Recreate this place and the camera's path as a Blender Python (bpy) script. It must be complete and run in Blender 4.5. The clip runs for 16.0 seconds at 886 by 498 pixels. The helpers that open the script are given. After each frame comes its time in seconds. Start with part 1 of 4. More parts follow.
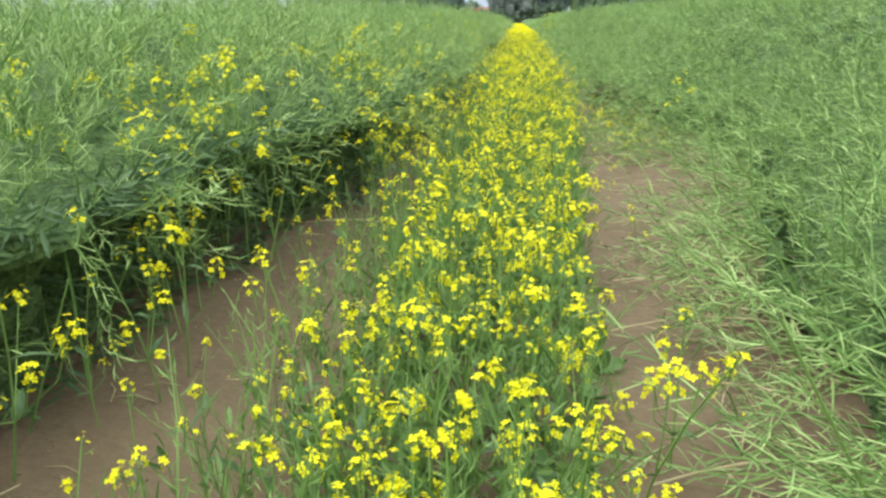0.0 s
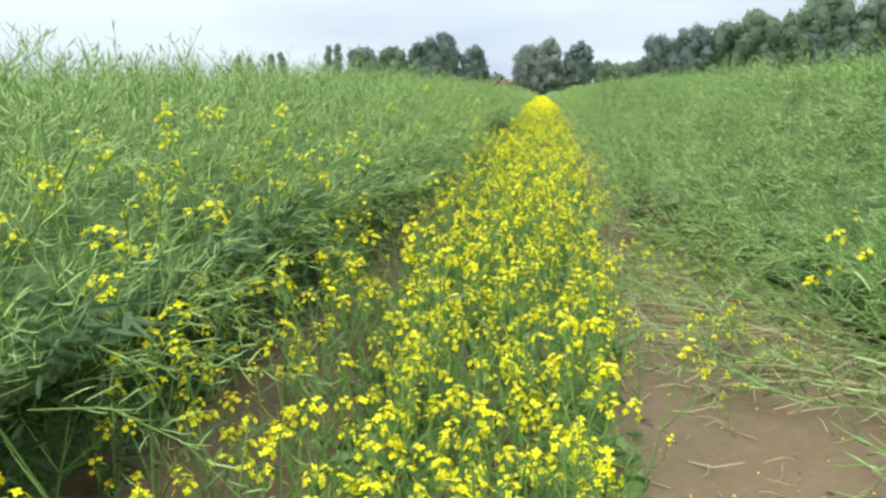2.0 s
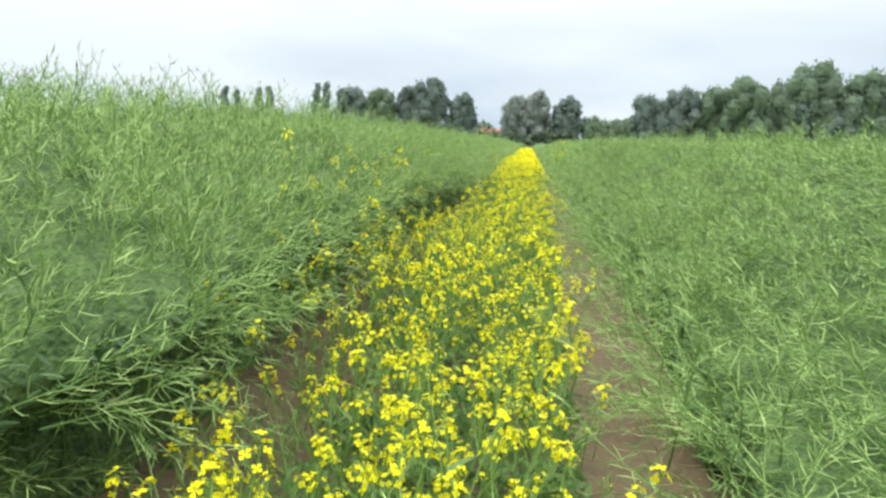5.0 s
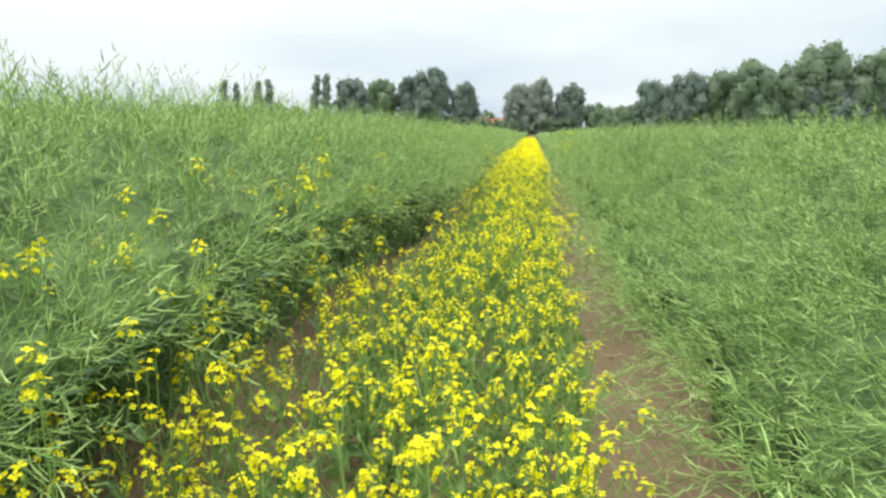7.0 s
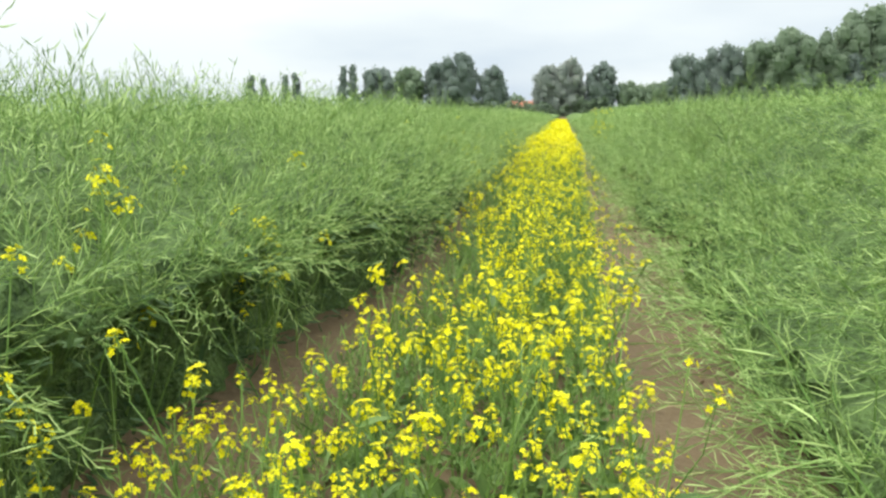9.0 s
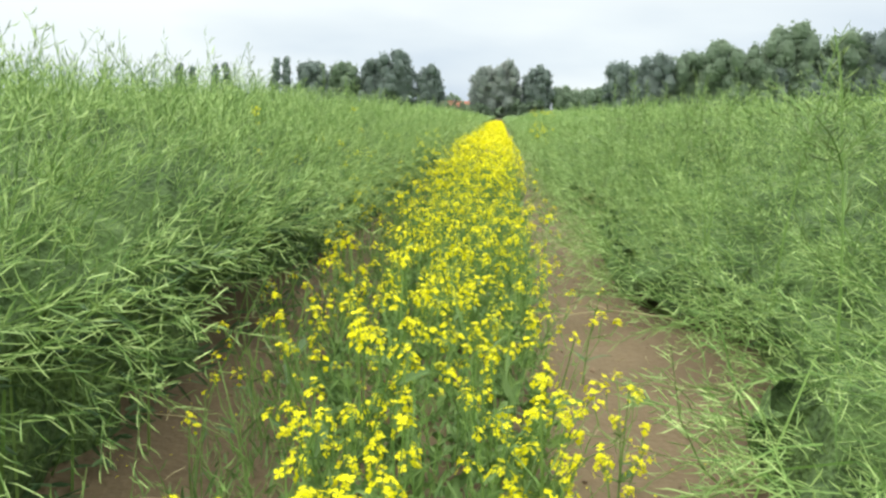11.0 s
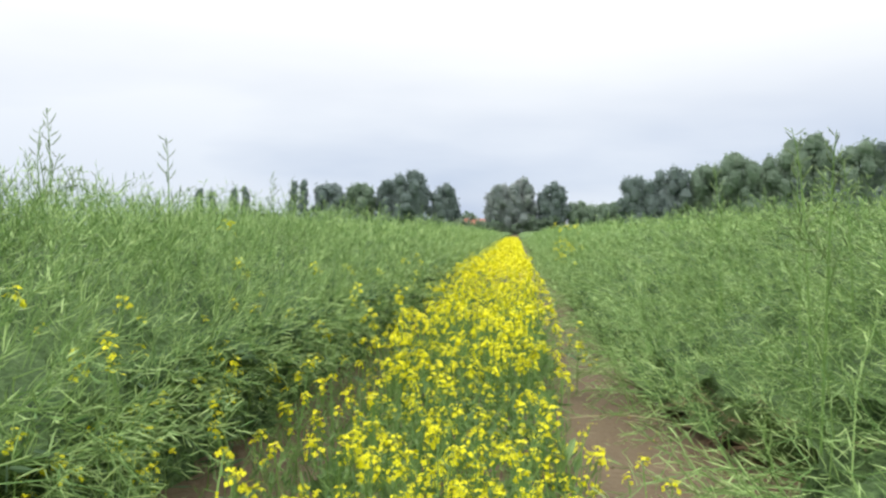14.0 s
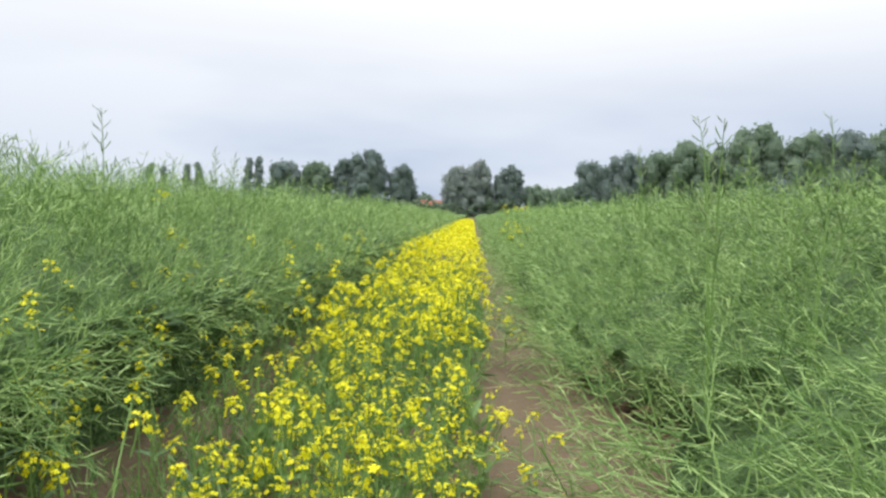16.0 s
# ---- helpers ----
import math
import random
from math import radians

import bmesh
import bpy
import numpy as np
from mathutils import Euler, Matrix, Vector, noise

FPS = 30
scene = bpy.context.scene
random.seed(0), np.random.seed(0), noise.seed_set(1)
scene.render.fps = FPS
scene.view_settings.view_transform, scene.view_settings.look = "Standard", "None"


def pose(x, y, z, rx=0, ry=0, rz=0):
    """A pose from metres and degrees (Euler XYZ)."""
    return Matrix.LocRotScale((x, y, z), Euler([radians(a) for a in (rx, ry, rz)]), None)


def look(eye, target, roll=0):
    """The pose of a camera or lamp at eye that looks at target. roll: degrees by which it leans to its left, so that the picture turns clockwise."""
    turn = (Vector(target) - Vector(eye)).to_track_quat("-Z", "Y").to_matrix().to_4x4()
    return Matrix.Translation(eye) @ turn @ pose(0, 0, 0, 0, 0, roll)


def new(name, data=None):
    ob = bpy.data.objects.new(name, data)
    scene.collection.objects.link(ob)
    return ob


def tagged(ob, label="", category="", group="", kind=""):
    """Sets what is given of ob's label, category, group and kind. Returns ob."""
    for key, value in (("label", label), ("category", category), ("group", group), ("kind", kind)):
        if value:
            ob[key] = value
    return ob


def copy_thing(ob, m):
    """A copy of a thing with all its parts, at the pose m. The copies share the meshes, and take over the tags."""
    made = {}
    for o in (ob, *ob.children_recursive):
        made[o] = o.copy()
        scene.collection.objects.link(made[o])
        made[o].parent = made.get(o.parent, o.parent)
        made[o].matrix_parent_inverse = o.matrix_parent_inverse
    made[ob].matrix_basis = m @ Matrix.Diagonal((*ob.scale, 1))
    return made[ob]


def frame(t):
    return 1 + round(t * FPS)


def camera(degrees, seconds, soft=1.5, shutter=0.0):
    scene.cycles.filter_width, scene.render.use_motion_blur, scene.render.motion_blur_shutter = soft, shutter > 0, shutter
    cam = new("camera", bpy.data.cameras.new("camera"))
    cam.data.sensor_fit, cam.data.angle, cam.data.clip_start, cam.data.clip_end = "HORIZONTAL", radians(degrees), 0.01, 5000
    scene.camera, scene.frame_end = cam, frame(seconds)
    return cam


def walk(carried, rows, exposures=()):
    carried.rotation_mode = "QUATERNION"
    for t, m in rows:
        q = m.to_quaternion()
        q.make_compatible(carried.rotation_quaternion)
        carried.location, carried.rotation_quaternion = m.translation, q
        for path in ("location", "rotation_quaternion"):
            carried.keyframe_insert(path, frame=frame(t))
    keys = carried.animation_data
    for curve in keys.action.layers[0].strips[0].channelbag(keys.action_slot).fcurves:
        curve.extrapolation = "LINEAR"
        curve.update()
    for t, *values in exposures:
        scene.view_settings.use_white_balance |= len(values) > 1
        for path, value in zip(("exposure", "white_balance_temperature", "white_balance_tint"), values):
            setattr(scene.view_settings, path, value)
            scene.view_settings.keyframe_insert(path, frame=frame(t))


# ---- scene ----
cam = camera(61.6, 16.0, soft=2.6)
PATH = [
    (0, (-0.222, 0.87, 1.17), (-0.428, 2.771, 0.583), -0.6),
    (0.5, (-0.172, 1.611, 1.174), (-0.318, 3.509, 0.561), 1.7),
    (1, (-0.148, 2.526, 1.183), (-0.331, 4.442, 0.637), -2.7),
    (1.5, (-0.098, 3.427, 1.197), (-0.241, 5.366, 0.726), 1.4),
    (2, (-0.057, 4.299, 1.213), (-0.329, 6.237, 0.8), -0.1),
    (2.5, (0.021, 5.274, 1.249), (-0.18, 7.238, 0.931), 1.9),
    (3, (0.085, 6.134, 1.226), (-0.19, 8.066, 0.789), 2.3),
    (3.5, (0.144, 7.09, 1.298), (0.015, 9.059, 0.969), 1.2),
    (3.7, (0.161, 7.47, 1.234), (0.112, 9.448, 0.942), 2.4),
    (5.8, (0.011, 11.057, 1.387), (-0.299, 13.008, 1.078), 4.4),
    (6, (0.022, 11.411, 1.366), (-0.246, 13.366, 1.038), 5.4),
    (6.5, (0.025, 12.265, 1.402), (-0.242, 14.206, 1.002), 6.6),
    (7, (0.046, 13.162, 1.426), (-0.192, 15.121, 1.104), 2.6),
    (7.5, (0.107, 14.012, 1.422), (-0.018, 15.987, 1.137), 4.2),
    (8, (0.062, 14.761, 1.399), (-0.218, 16.732, 1.209), 4.2),
    (8.2, (0.078, 15.062, 1.422), (-0.181, 17.034, 1.212), 1.3),
    (10.3, (-0.039, 18.611, 1.268), (-0.422, 20.514, 0.785), 0.4),
    (10.5, (-0.041, 18.976, 1.306), (-0.321, 20.903, 0.85), 0.4),
    (11, (0.028, 19.828, 1.304), (-0.123, 21.79, 0.945), 2.3),
    (11.5, (0.063, 20.693, 1.289), (-0.19, 22.638, 0.899), 2.2),
    (12, (0.122, 21.705, 1.309), (-0.044, 23.651, 0.878), 1.5),
    (12.5, (0.1, 22.659, 1.322), (-0.25, 24.577, 0.879), 1.9),
    (13, (0.056, 23.656, 1.308), (-0.307, 25.576, 0.882), 5.7),
    (13.5, (-0.002, 24.305, 1.302), (-0.377, 26.256, 1.067), 1.2),
    (14, (0.016, 24.491, 1.289), (-0.196, 26.479, 1.24), 1.0),
    (14.5, (0.094, 24.407, 1.248), (-0.114, 26.395, 1.167), 1.6),
    (15, (0.156, 24.35, 1.229), (-0.03, 26.34, 1.155), 1.5),
    (15.5, (0.182, 24.333, 1.237), (0.048, 26.327, 1.172), 2.6),
    (16, (0.211, 24.307, 1.259), (0.117, 26.302, 1.163), 2.2),
]
walk(cam, [(t, look(eye, target, roll)) for t, eye, target, roll in PATH], [(0, 0.26, 6500, 3), (3.5, 0.25, 6500, 3), (6, 0.30, 6850, 3), (8.2, 0.32, 6950, 3), (11.5, 0.29, 6850, 3), (12.5, 0.26, 6500, 3), (13.5, 0.27, 6440, 4), (14.0, 0.09, 6480, 9), (16, 0.04, 6450, 10)])

# ---- world, sun, exposure ----
SUN_ELEV, SUN_AZ = radians(52), radians(-120)  # azimuth from +y towards +x
world = bpy.data.worlds.new("overcast_sky")
scene.world = world
world.use_nodes = True
wn, wl = world.node_tree.nodes, world.node_tree.links
wn.clear()
w_out = wn.new("ShaderNodeOutputWorld")
w_bg = wn.new("ShaderNodeBackground")
w_sky = wn.new("ShaderNodeTexSky")
w_sky.sky_type, w_sky.sun_disc = "NISHITA", False
w_sky.sun_elevation, w_sky.sun_rotation = SUN_ELEV, SUN_AZ
w_scale = wn.new("ShaderNodeVectorMath")
w_scale.operation = "SCALE"
w_scale.inputs["Scale"].default_value = 0.075
w_co = wn.new("ShaderNodeTexCoord")
w_map = wn.new("ShaderNodeMapping")
w_map.inputs["Scale"].default_value = (1.2, 1.2, 5.0)
w_map.inputs["Location"].default_value = (0.35, 0.1, 0.2)
w_noise = wn.new("ShaderNodeTexNoise")
w_noise.inputs["Scale"].default_value = 1.5
w_noise.inputs["Detail"].default_value = 5.0
w_noise.inputs["Roughness"].default_value = 0.45
w_ramp = wn.new("ShaderNodeValToRGB")
w_ramp.color_ramp.elements[0].position, w_ramp.color_ramp.elements[0].color = 0.34, (0.47, 0.57, 0.77, 1)
w_ramp.color_ramp.elements[1].position, w_ramp.color_ramp.elements[1].color = 0.62, (0.81, 0.87, 0.98, 1)
w_sep = wn.new("ShaderNodeSeparateXYZ")
w_h = wn.new("ShaderNodeMapRange")
w_h.inputs["From Min"].default_value, w_h.inputs["From Max"].default_value = 0.07, 0.27
w_top = wn.new("ShaderNodeMix")
w_top.data_type = "RGBA"
w_top.inputs["B"].default_value = (1.12, 1.12, 1.12, 1)
w_zen = wn.new("ShaderNodeMapRange")
w_zen.interpolation_type = "SMOOTHSTEP"
w_zen.inputs["From Min"].default_value, w_zen.inputs["From Max"].default_value = 0.30, 0.85
w_zen.inputs["To Min"].default_value, w_zen.inputs["To Max"].default_value = 1.0, 2.3
w_gain = wn.new("ShaderNodeVectorMath")
w_gain.operation = "SCALE"
wl.new(w_sep.outputs["Z"], w_zen.inputs["Value"])
w_mix = wn.new("ShaderNodeMix")
w_mix.data_type = "RGBA"
w_mix.inputs["Factor"].default_value = 0.88
wl.new(w_co.outputs["Generated"], w_map.inputs["Vector"])
wl.new(w_map.outputs["Vector"], w_noise.inputs["Vector"])
wl.new(w_noise.outputs["Fac"], w_ramp.inputs["Fac"])
wl.new(w_co.outputs["Generated"], w_sep.inputs["Vector"])
wl.new(w_sep.outputs["Z"], w_h.inputs["Value"])
wl.new(w_h.outputs["Result"], w_top.inputs["Factor"])
wl.new(w_ramp.outputs["Color"], w_top.inputs["A"])
wl.new(w_sky.outputs["Color"], w_scale.inputs[0])
wl.new(w_scale.outputs["Vector"], w_mix.inputs["A"])
wl.new(w_top.outputs["Result"], w_gain.inputs[0])
wl.new(w_zen.outputs["Result"], w_gain.inputs["Scale"])
wl.new(w_gain.outputs["Vector"], w_mix.inputs["B"])
wl.new(w_mix.outputs["Result"], w_bg.inputs["Color"])
w_bg.inputs["Strength"].default_value = 1.0
wl.new(w_bg.outputs["Background"], w_out.inputs["Surface"])

sun = new("sun", bpy.data.lights.new("sun", "SUN"))
sun.data.energy, sun.data.angle, sun.data.color = 1.3, radians(18), (1.0, 0.96, 0.88)
sun.matrix_world = look((0, 0, 0), (-math.sin(SUN_AZ) * math.cos(SUN_ELEV), -math.cos(SUN_AZ) * math.cos(SUN_ELEV), -math.sin(SUN_ELEV)))

rng = np.random.default_rng(7)


# ---- materials ----
def mat(name, dark, light, rough=0.6, patch=2.0, grain=60.0, bump=0.2, through_light=0.0, island=True, bump_dist=0.01, patch_mix=0.5, single=False, spread=0.3):
    """Two colours mixed by each piece's chance, a broad patch noise and a fine grain, with relief."""
    m = bpy.data.materials.new(name)
    m.use_nodes = True
    n, l = m.node_tree.nodes, m.node_tree.links
    bsdf = n["Principled BSDF"]
    co = n.new("ShaderNodeNewGeometry")
    big = n.new("ShaderNodeTexNoise")
    big.inputs["Scale"].default_value, big.inputs["Detail"].default_value = patch, 3
    fine = n.new("ShaderNodeTexNoise")
    fine.inputs["Scale"].default_value, fine.inputs["Detail"].default_value = grain, 3
    l.new(co.outputs["Position"], big.inputs["Vector"])
    l.new(co.outputs["Position"], fine.inputs["Vector"])
    add = n.new("ShaderNodeMath")
    add.operation = "MULTIPLY_ADD"
    add.inputs[1].default_value = patch_mix
    l.new(big.outputs["Fac"], add.inputs[0])
    half = n.new("ShaderNodeMath")
    half.operation = "MULTIPLY"
    half.inputs[1].default_value = 1.0 - patch_mix
    if single:
        l.new(n.new("ShaderNodeObjectInfo").outputs["Random"], half.inputs[0])
    else:
        l.new(co.outputs["Random Per Island"] if island else fine.outputs["Fac"], half.inputs[0])
    l.new(half.outputs[0], add.inputs[2])
    rise = n.new("ShaderNodeMapRange")
    rise.inputs["From Min"].default_value, rise.inputs["From Max"].default_value = 0.5 - spread, 0.5 + spread
    l.new(add.outputs[0], rise.inputs["Value"])
    mix = n.new("ShaderNodeMix")
    mix.data_type = "RGBA"
    mix.inputs["A"].default_value, mix.inputs["B"].default_value = (*dark, 1), (*light, 1)
    l.new(rise.outputs["Result"], mix.inputs["Factor"])
    l.new(mix.outputs["Result"], bsdf.inputs["Base Color"])
    bsdf.inputs["Roughness"].default_value = rough
    bsdf.inputs["Specular IOR Level"].default_value = 0.35
    if bump:
        b = n.new("ShaderNodeBump")
        b.inputs["Strength"].default_value, b.inputs["Distance"].default_value = bump, bump_dist
        l.new(fine.outputs["Fac"], b.inputs["Height"])
        l.new(b.outputs["Normal"], bsdf.inputs["Normal"])
    if through_light:
        tr = n.new("ShaderNodeBsdfTranslucent")
        l.new(mix.outputs["Result"], tr.inputs["Color"])
        sh = n.new("ShaderNodeMixShader")
        sh.inputs["Fac"].default_value = through_light
        l.new(bsdf.outputs["BSDF"], sh.inputs[1])
        l.new(tr.outputs["BSDF"], sh.inputs[2])
        l.new(sh.outputs["Shader"], n["Material Output"].inputs["Surface"])
    return m


POD = mat("rape_pod_green", (0.095, 0.21, 0.045), (0.485, 0.655, 0.255), 0.5, 5.0, 90, 0.0, 0.15, patch_mix=0.4)
POD_LOOSE = mat("loose_pod_green", (0.08, 0.14, 0.04), (0.28, 0.39, 0.15), 0.5, 5.0, 90, 0.0, 0.15, patch_mix=0.4, single=True)
STEM = mat("rape_stem_green", (0.09, 0.19, 0.04), (0.22, 0.35, 0.10), 0.55, 1.0, 120, 0.0)
LEAF = mat("rape_leaf_bluish_green", (0.045, 0.100, 0.045), (0.13, 0.215, 0.092), 0.5, 3.0, 80, 0.3, 0.2)
LEAF_YOUNG = mat("rape_leaf_fresh_green", (0.075, 0.150, 0.045), (0.19, 0.30, 0.10), 0.5, 3.0, 80, 0.3, 0.25)
# inside of the crop: green darkened to hold the shade between the stalks
THICKET_SHADE = mat("crop_inside_shade_green", (0.022, 0.050, 0.015), (0.135, 0.225, 0.072), 0.9, 4.0, 38, 1.0, 0.0, False, 0.05, spread=0.16)
CANOPY = mat("far_crop_green", (0.062, 0.125, 0.030), (0.165, 0.265, 0.078), 0.9, 0.25, 14, 1.0, 0.0, False, 0.08)
PETAL = mat("rape_petal_yellow", (0.72, 0.67, 0.003), (0.88, 0.86, 0.010), 0.6, 4.0, 200, 0.0, 0.3)
BUD = mat("rape_bud_green_yellow", (0.30, 0.36, 0.05), (0.55, 0.52, 0.06), 0.6, 4.0, 200, 0.0)
STRAW = mat("dry_stalk_straw", (0.30, 0.26, 0.14), (0.52, 0.46, 0.28), 0.7, 3.0, 120, 0.2)
WITHERED = mat("withered_stalk_brown", (0.10, 0.060, 0.035), (0.28, 0.19, 0.11), 0.8, 3.0, 120, 0.2)
SOIL = mat("trodden_loam_soil", (0.092, 0.068, 0.040), (0.182, 0.136, 0.084), 0.9, 1.3, 28, 0.6, 0.0, False, 0.02)
CLOD = mat("soil_crumb", (0.10, 0.07, 0.045), (0.26, 0.19, 0.13), 0.95, 5.0, 90, 0.5)
BARK = mat("tree_bark", (0.07, 0.055, 0.04), (0.16, 0.13, 0.10), 0.9, 0.5, 6, 0.6, 0, False, 0.05)
# distance haze is mixed into these leaf colours: paler and greyer than real foliage
FOL_HAZE_DARK = mat("foliage_haze_dark", (0.17, 0.225, 0.215), (0.28, 0.34, 0.325), 0.95, 0.12, 2, 0.0, 0.5, patch_mix=0.8)
FOL_HAZE_MID = mat("foliage_haze_green", (0.18, 0.25, 0.19), (0.29, 0.375, 0.27), 0.95, 0.12, 2, 0.0, 0.5, patch_mix=0.8)
FOL_HAZE_PALE = mat("foliage_haze_pale", (0.24, 0.29, 0.285), (0.40, 0.44, 0.42), 0.95, 0.12, 2, 0.0, 0.5, patch_mix=0.8)
ROOF = mat("clay_roof_tile", (0.32, 0.12, 0.08), (0.45, 0.18, 0.12), 0.8, 0.5, 5, 0.3, 0, False)
RENDERED = mat("pale_house_plaster", (0.55, 0.50, 0.45), (0.70, 0.66, 0.60), 0.9, 0.5, 5, 0.2, 0, False)
WEED = mat("weed_leaf_vivid_green", (0.12, 0.26, 0.03), (0.24, 0.42, 0.06), 0.5, 3.0, 80, 0.2, 0.3)
GLASS = mat("dark_window_glass", (0.04, 0.05, 0.06), (0.07, 0.08, 0.09), 0.1, 1.0, 5, 0.0, 0, False)


# ---- mesh tools ----
class Soup:
    """Vertices, triangles and material slots gathered piece by piece."""

    def __init__(self):
        self.v, self.f, self.m, self.n = [], [], [], 0

    def add(self, verts, faces, slot=0):
        verts, faces = np.asarray(verts, float).reshape(-1, 3), np.asarray(faces, int).reshape(-1, 3)
        self.v.append(verts)
        self.f.append(faces + self.n)
        self.m.append(np.full(len(faces), slot, int))
        self.n += len(verts)

    def done(self):
        return np.concatenate(self.v), np.concatenate(self.f), np.concatenate(self.m)


def mesh_of(name, soup, materials, smooth=False):
    v, f, m = soup
    me = bpy.data.meshes.new(name)
    me.vertices.add(len(v))
    me.vertices.foreach_set("co", np.ascontiguousarray(v, dtype=np.float32).ravel())
    me.loops.add(3 * len(f))
    me.loops.foreach_set("vertex_index", np.ascontiguousarray(f, dtype=np.int32).ravel())
    me.polygons.add(len(f))
    me.polygons.foreach_set("loop_start", np.arange(0, 3 * len(f), 3, dtype=np.int32))
    me.polygons.foreach_set("material_index", np.ascontiguousarray(m, dtype=np.int32))
    me.polygons.foreach_set("use_smooth", np.full(len(f), smooth))
    for a in materials:
        me.materials.append(a)
    me.update(calc_edges=True)
    return me


def basis(d, roll):
    """Frames (N,3,3) whose third column runs along d, turned by roll about it."""
    d = d / np.linalg.norm(d, axis=1, keepdims=True)
    ref = np.where(np.abs(d[:, 2:3]) > 0.9, np.array([[1.0, 0, 0]]), np.array([[0, 0, 1.0]]))
    a = np.cross(ref, d)
    a /= np.linalg.norm(a, axis=1, keepdims=True)
    b = np.cross(d, a)
    c, s = np.cos(roll)[:, None], np.sin(roll)[:, None]
    return np.stack((a * c + b * s, b * c - a * s, d), axis=2)


def scatter(templates, which, frames, scale, places):
    """Copies of the templates as one soup."""
    vs, fs, ms, n = [], [], [], 0
    for k, (v, f, m) in enumerate(templates):
        at = np.nonzero(which == k)[0]
        if not len(at):
            continue
        out = np.einsum("nij,vj->nvi", frames[at] * scale[at][:, None, None], v) + places[at][:, None, :]
        vs.append(out.reshape(-1, 3))
        fs.append((f[None] + (np.arange(len(at)) * len(v))[:, None, None] + n).reshape(-1, 3))
        ms.append(np.tile(m, len(at)))
        n += len(at) * len(v)
    return np.concatenate(vs), np.concatenate(fs), np.concatenate(ms)


def joined(soups):
    vs, fs, ms, n = [], [], [], 0
    for v, f, m in soups:
        vs.append(v), fs.append(f + n), ms.append(m)
        n += len(v)
    return np.concatenate(vs), np.concatenate(fs), np.concatenate(ms)


def tube(soup, pts, radii, slot=0, sides=3):
    """A tapered stalk through pts."""
    pts = np.asarray(pts, float)
    rings = []
    for i, p in enumerate(pts):
        d = pts[min(i + 1, len(pts) - 1)] - pts[max(i - 1, 0)]
        fr = basis(d[None], np.zeros(1))[0]
        ang = np.arange(sides) * 2 * math.pi / sides
        rings.append(p + radii[i] * (np.cos(ang)[:, None] * fr[:, 0] + np.sin(ang)[:, None] * fr[:, 1]))
    faces = []
    for i in range(len(pts) - 1):
        for k in range(sides):
            a, b = i * sides + k, i * sides + (k + 1) % sides
            faces += [(a, b, b + sides), (a, b + sides, a + sides)]
    soup.add(np.concatenate(rings), faces, slot)


def part(name, soup, materials, parent, label="", smooth=False):
    ob = new(name, mesh_of(name, soup, materials, smooth))
    ob.parent = parent
    return tagged(ob, label)


# ---- plant templates ----
def pod(soup, base, d, length, thick, bend, slot=1, coarse=True, axis=None):
    """One slim sickle-shaped seed pod, pointed at both ends, bending towards its stalk's axis."""
    fr = basis(np.asarray(d, float)[None], rng.uniform(0, 6.3, 1))[0]
    side = fr[:, 0]
    if axis is not None:
        side = np.asarray(axis, float) - fr[:, 2] * (np.asarray(axis, float) @ fr[:, 2])
        side = side / (np.linalg.norm(side) + 1e-9)
    third = np.cross(fr[:, 2], side)
    line = lambda t: base + fr[:, 2] * length * t + side * bend * length * t * t
    loops = ((0.5, 1.0),) if coarse else ((0.24, 0.8), (0.74, 0.95))
    ring = [line(t) + w * thick * (math.cos(a) * side + math.sin(a) * third) for t, w in loops for a in (0, 2.1, 4.2)]
    if coarse:
        soup.add([base, *ring, line(1)], [(0, 2, 1), (0, 3, 2), (0, 1, 3), (4, 1, 2), (4, 2, 3), (4, 3, 1)], slot)
        return
    wall = [f for k in range(3) for f in ((1 + k, 1 + (k + 1) % 3, 4 + (k + 1) % 3), (1 + k, 4 + (k + 1) % 3, 4 + k))]
    soup.add([base, *ring, line(1)], [(0, 2, 1), (0, 3, 2), (0, 1, 3), *wall, (7, 4, 5), (7, 5, 6), (7, 6, 4)], slot)


def raceme(length, pods, pod_len, thick, stem_r=0.0022, droop=0.25, stem_segs=3, coarse=True):
    """A bent stalk set with pods all round, growing along +z."""
    s = Soup()
    side = rng.normal(0, 1, 2)
    side /= np.linalg.norm(side)
    ts = np.linspace(0, 1, stem_segs + 1)
    line = lambda t: np.array([side[0] * droop * length * t * t, side[1] * droop * length * t * t, length * (t - 0.25 * droop * t * t)])
    tube(s, [line(t) for t in ts], [stem_r * (1.25 - 0.9 * t) for t in ts], 0)
    for i in range(pods):
        t = 0.12 + 0.88 * (i + rng.uniform(0, 0.7)) / pods
        a = i * 2.4 + rng.normal(0, 0.3)
        up = rng.uniform(0.15, 0.95)
        d = np.array([math.cos(a), math.sin(a), up])
        d[:2] += side * droop * t
        pod(s, line(min(t, 1)), d, pod_len * rng.uniform(0.75, 1.25) * (1.05 - 0.4 * t), thick * rng.uniform(0.8, 1.2), rng.uniform(0.20, 0.75), 1, coarse, (0, 0, 1))
    return s.done()


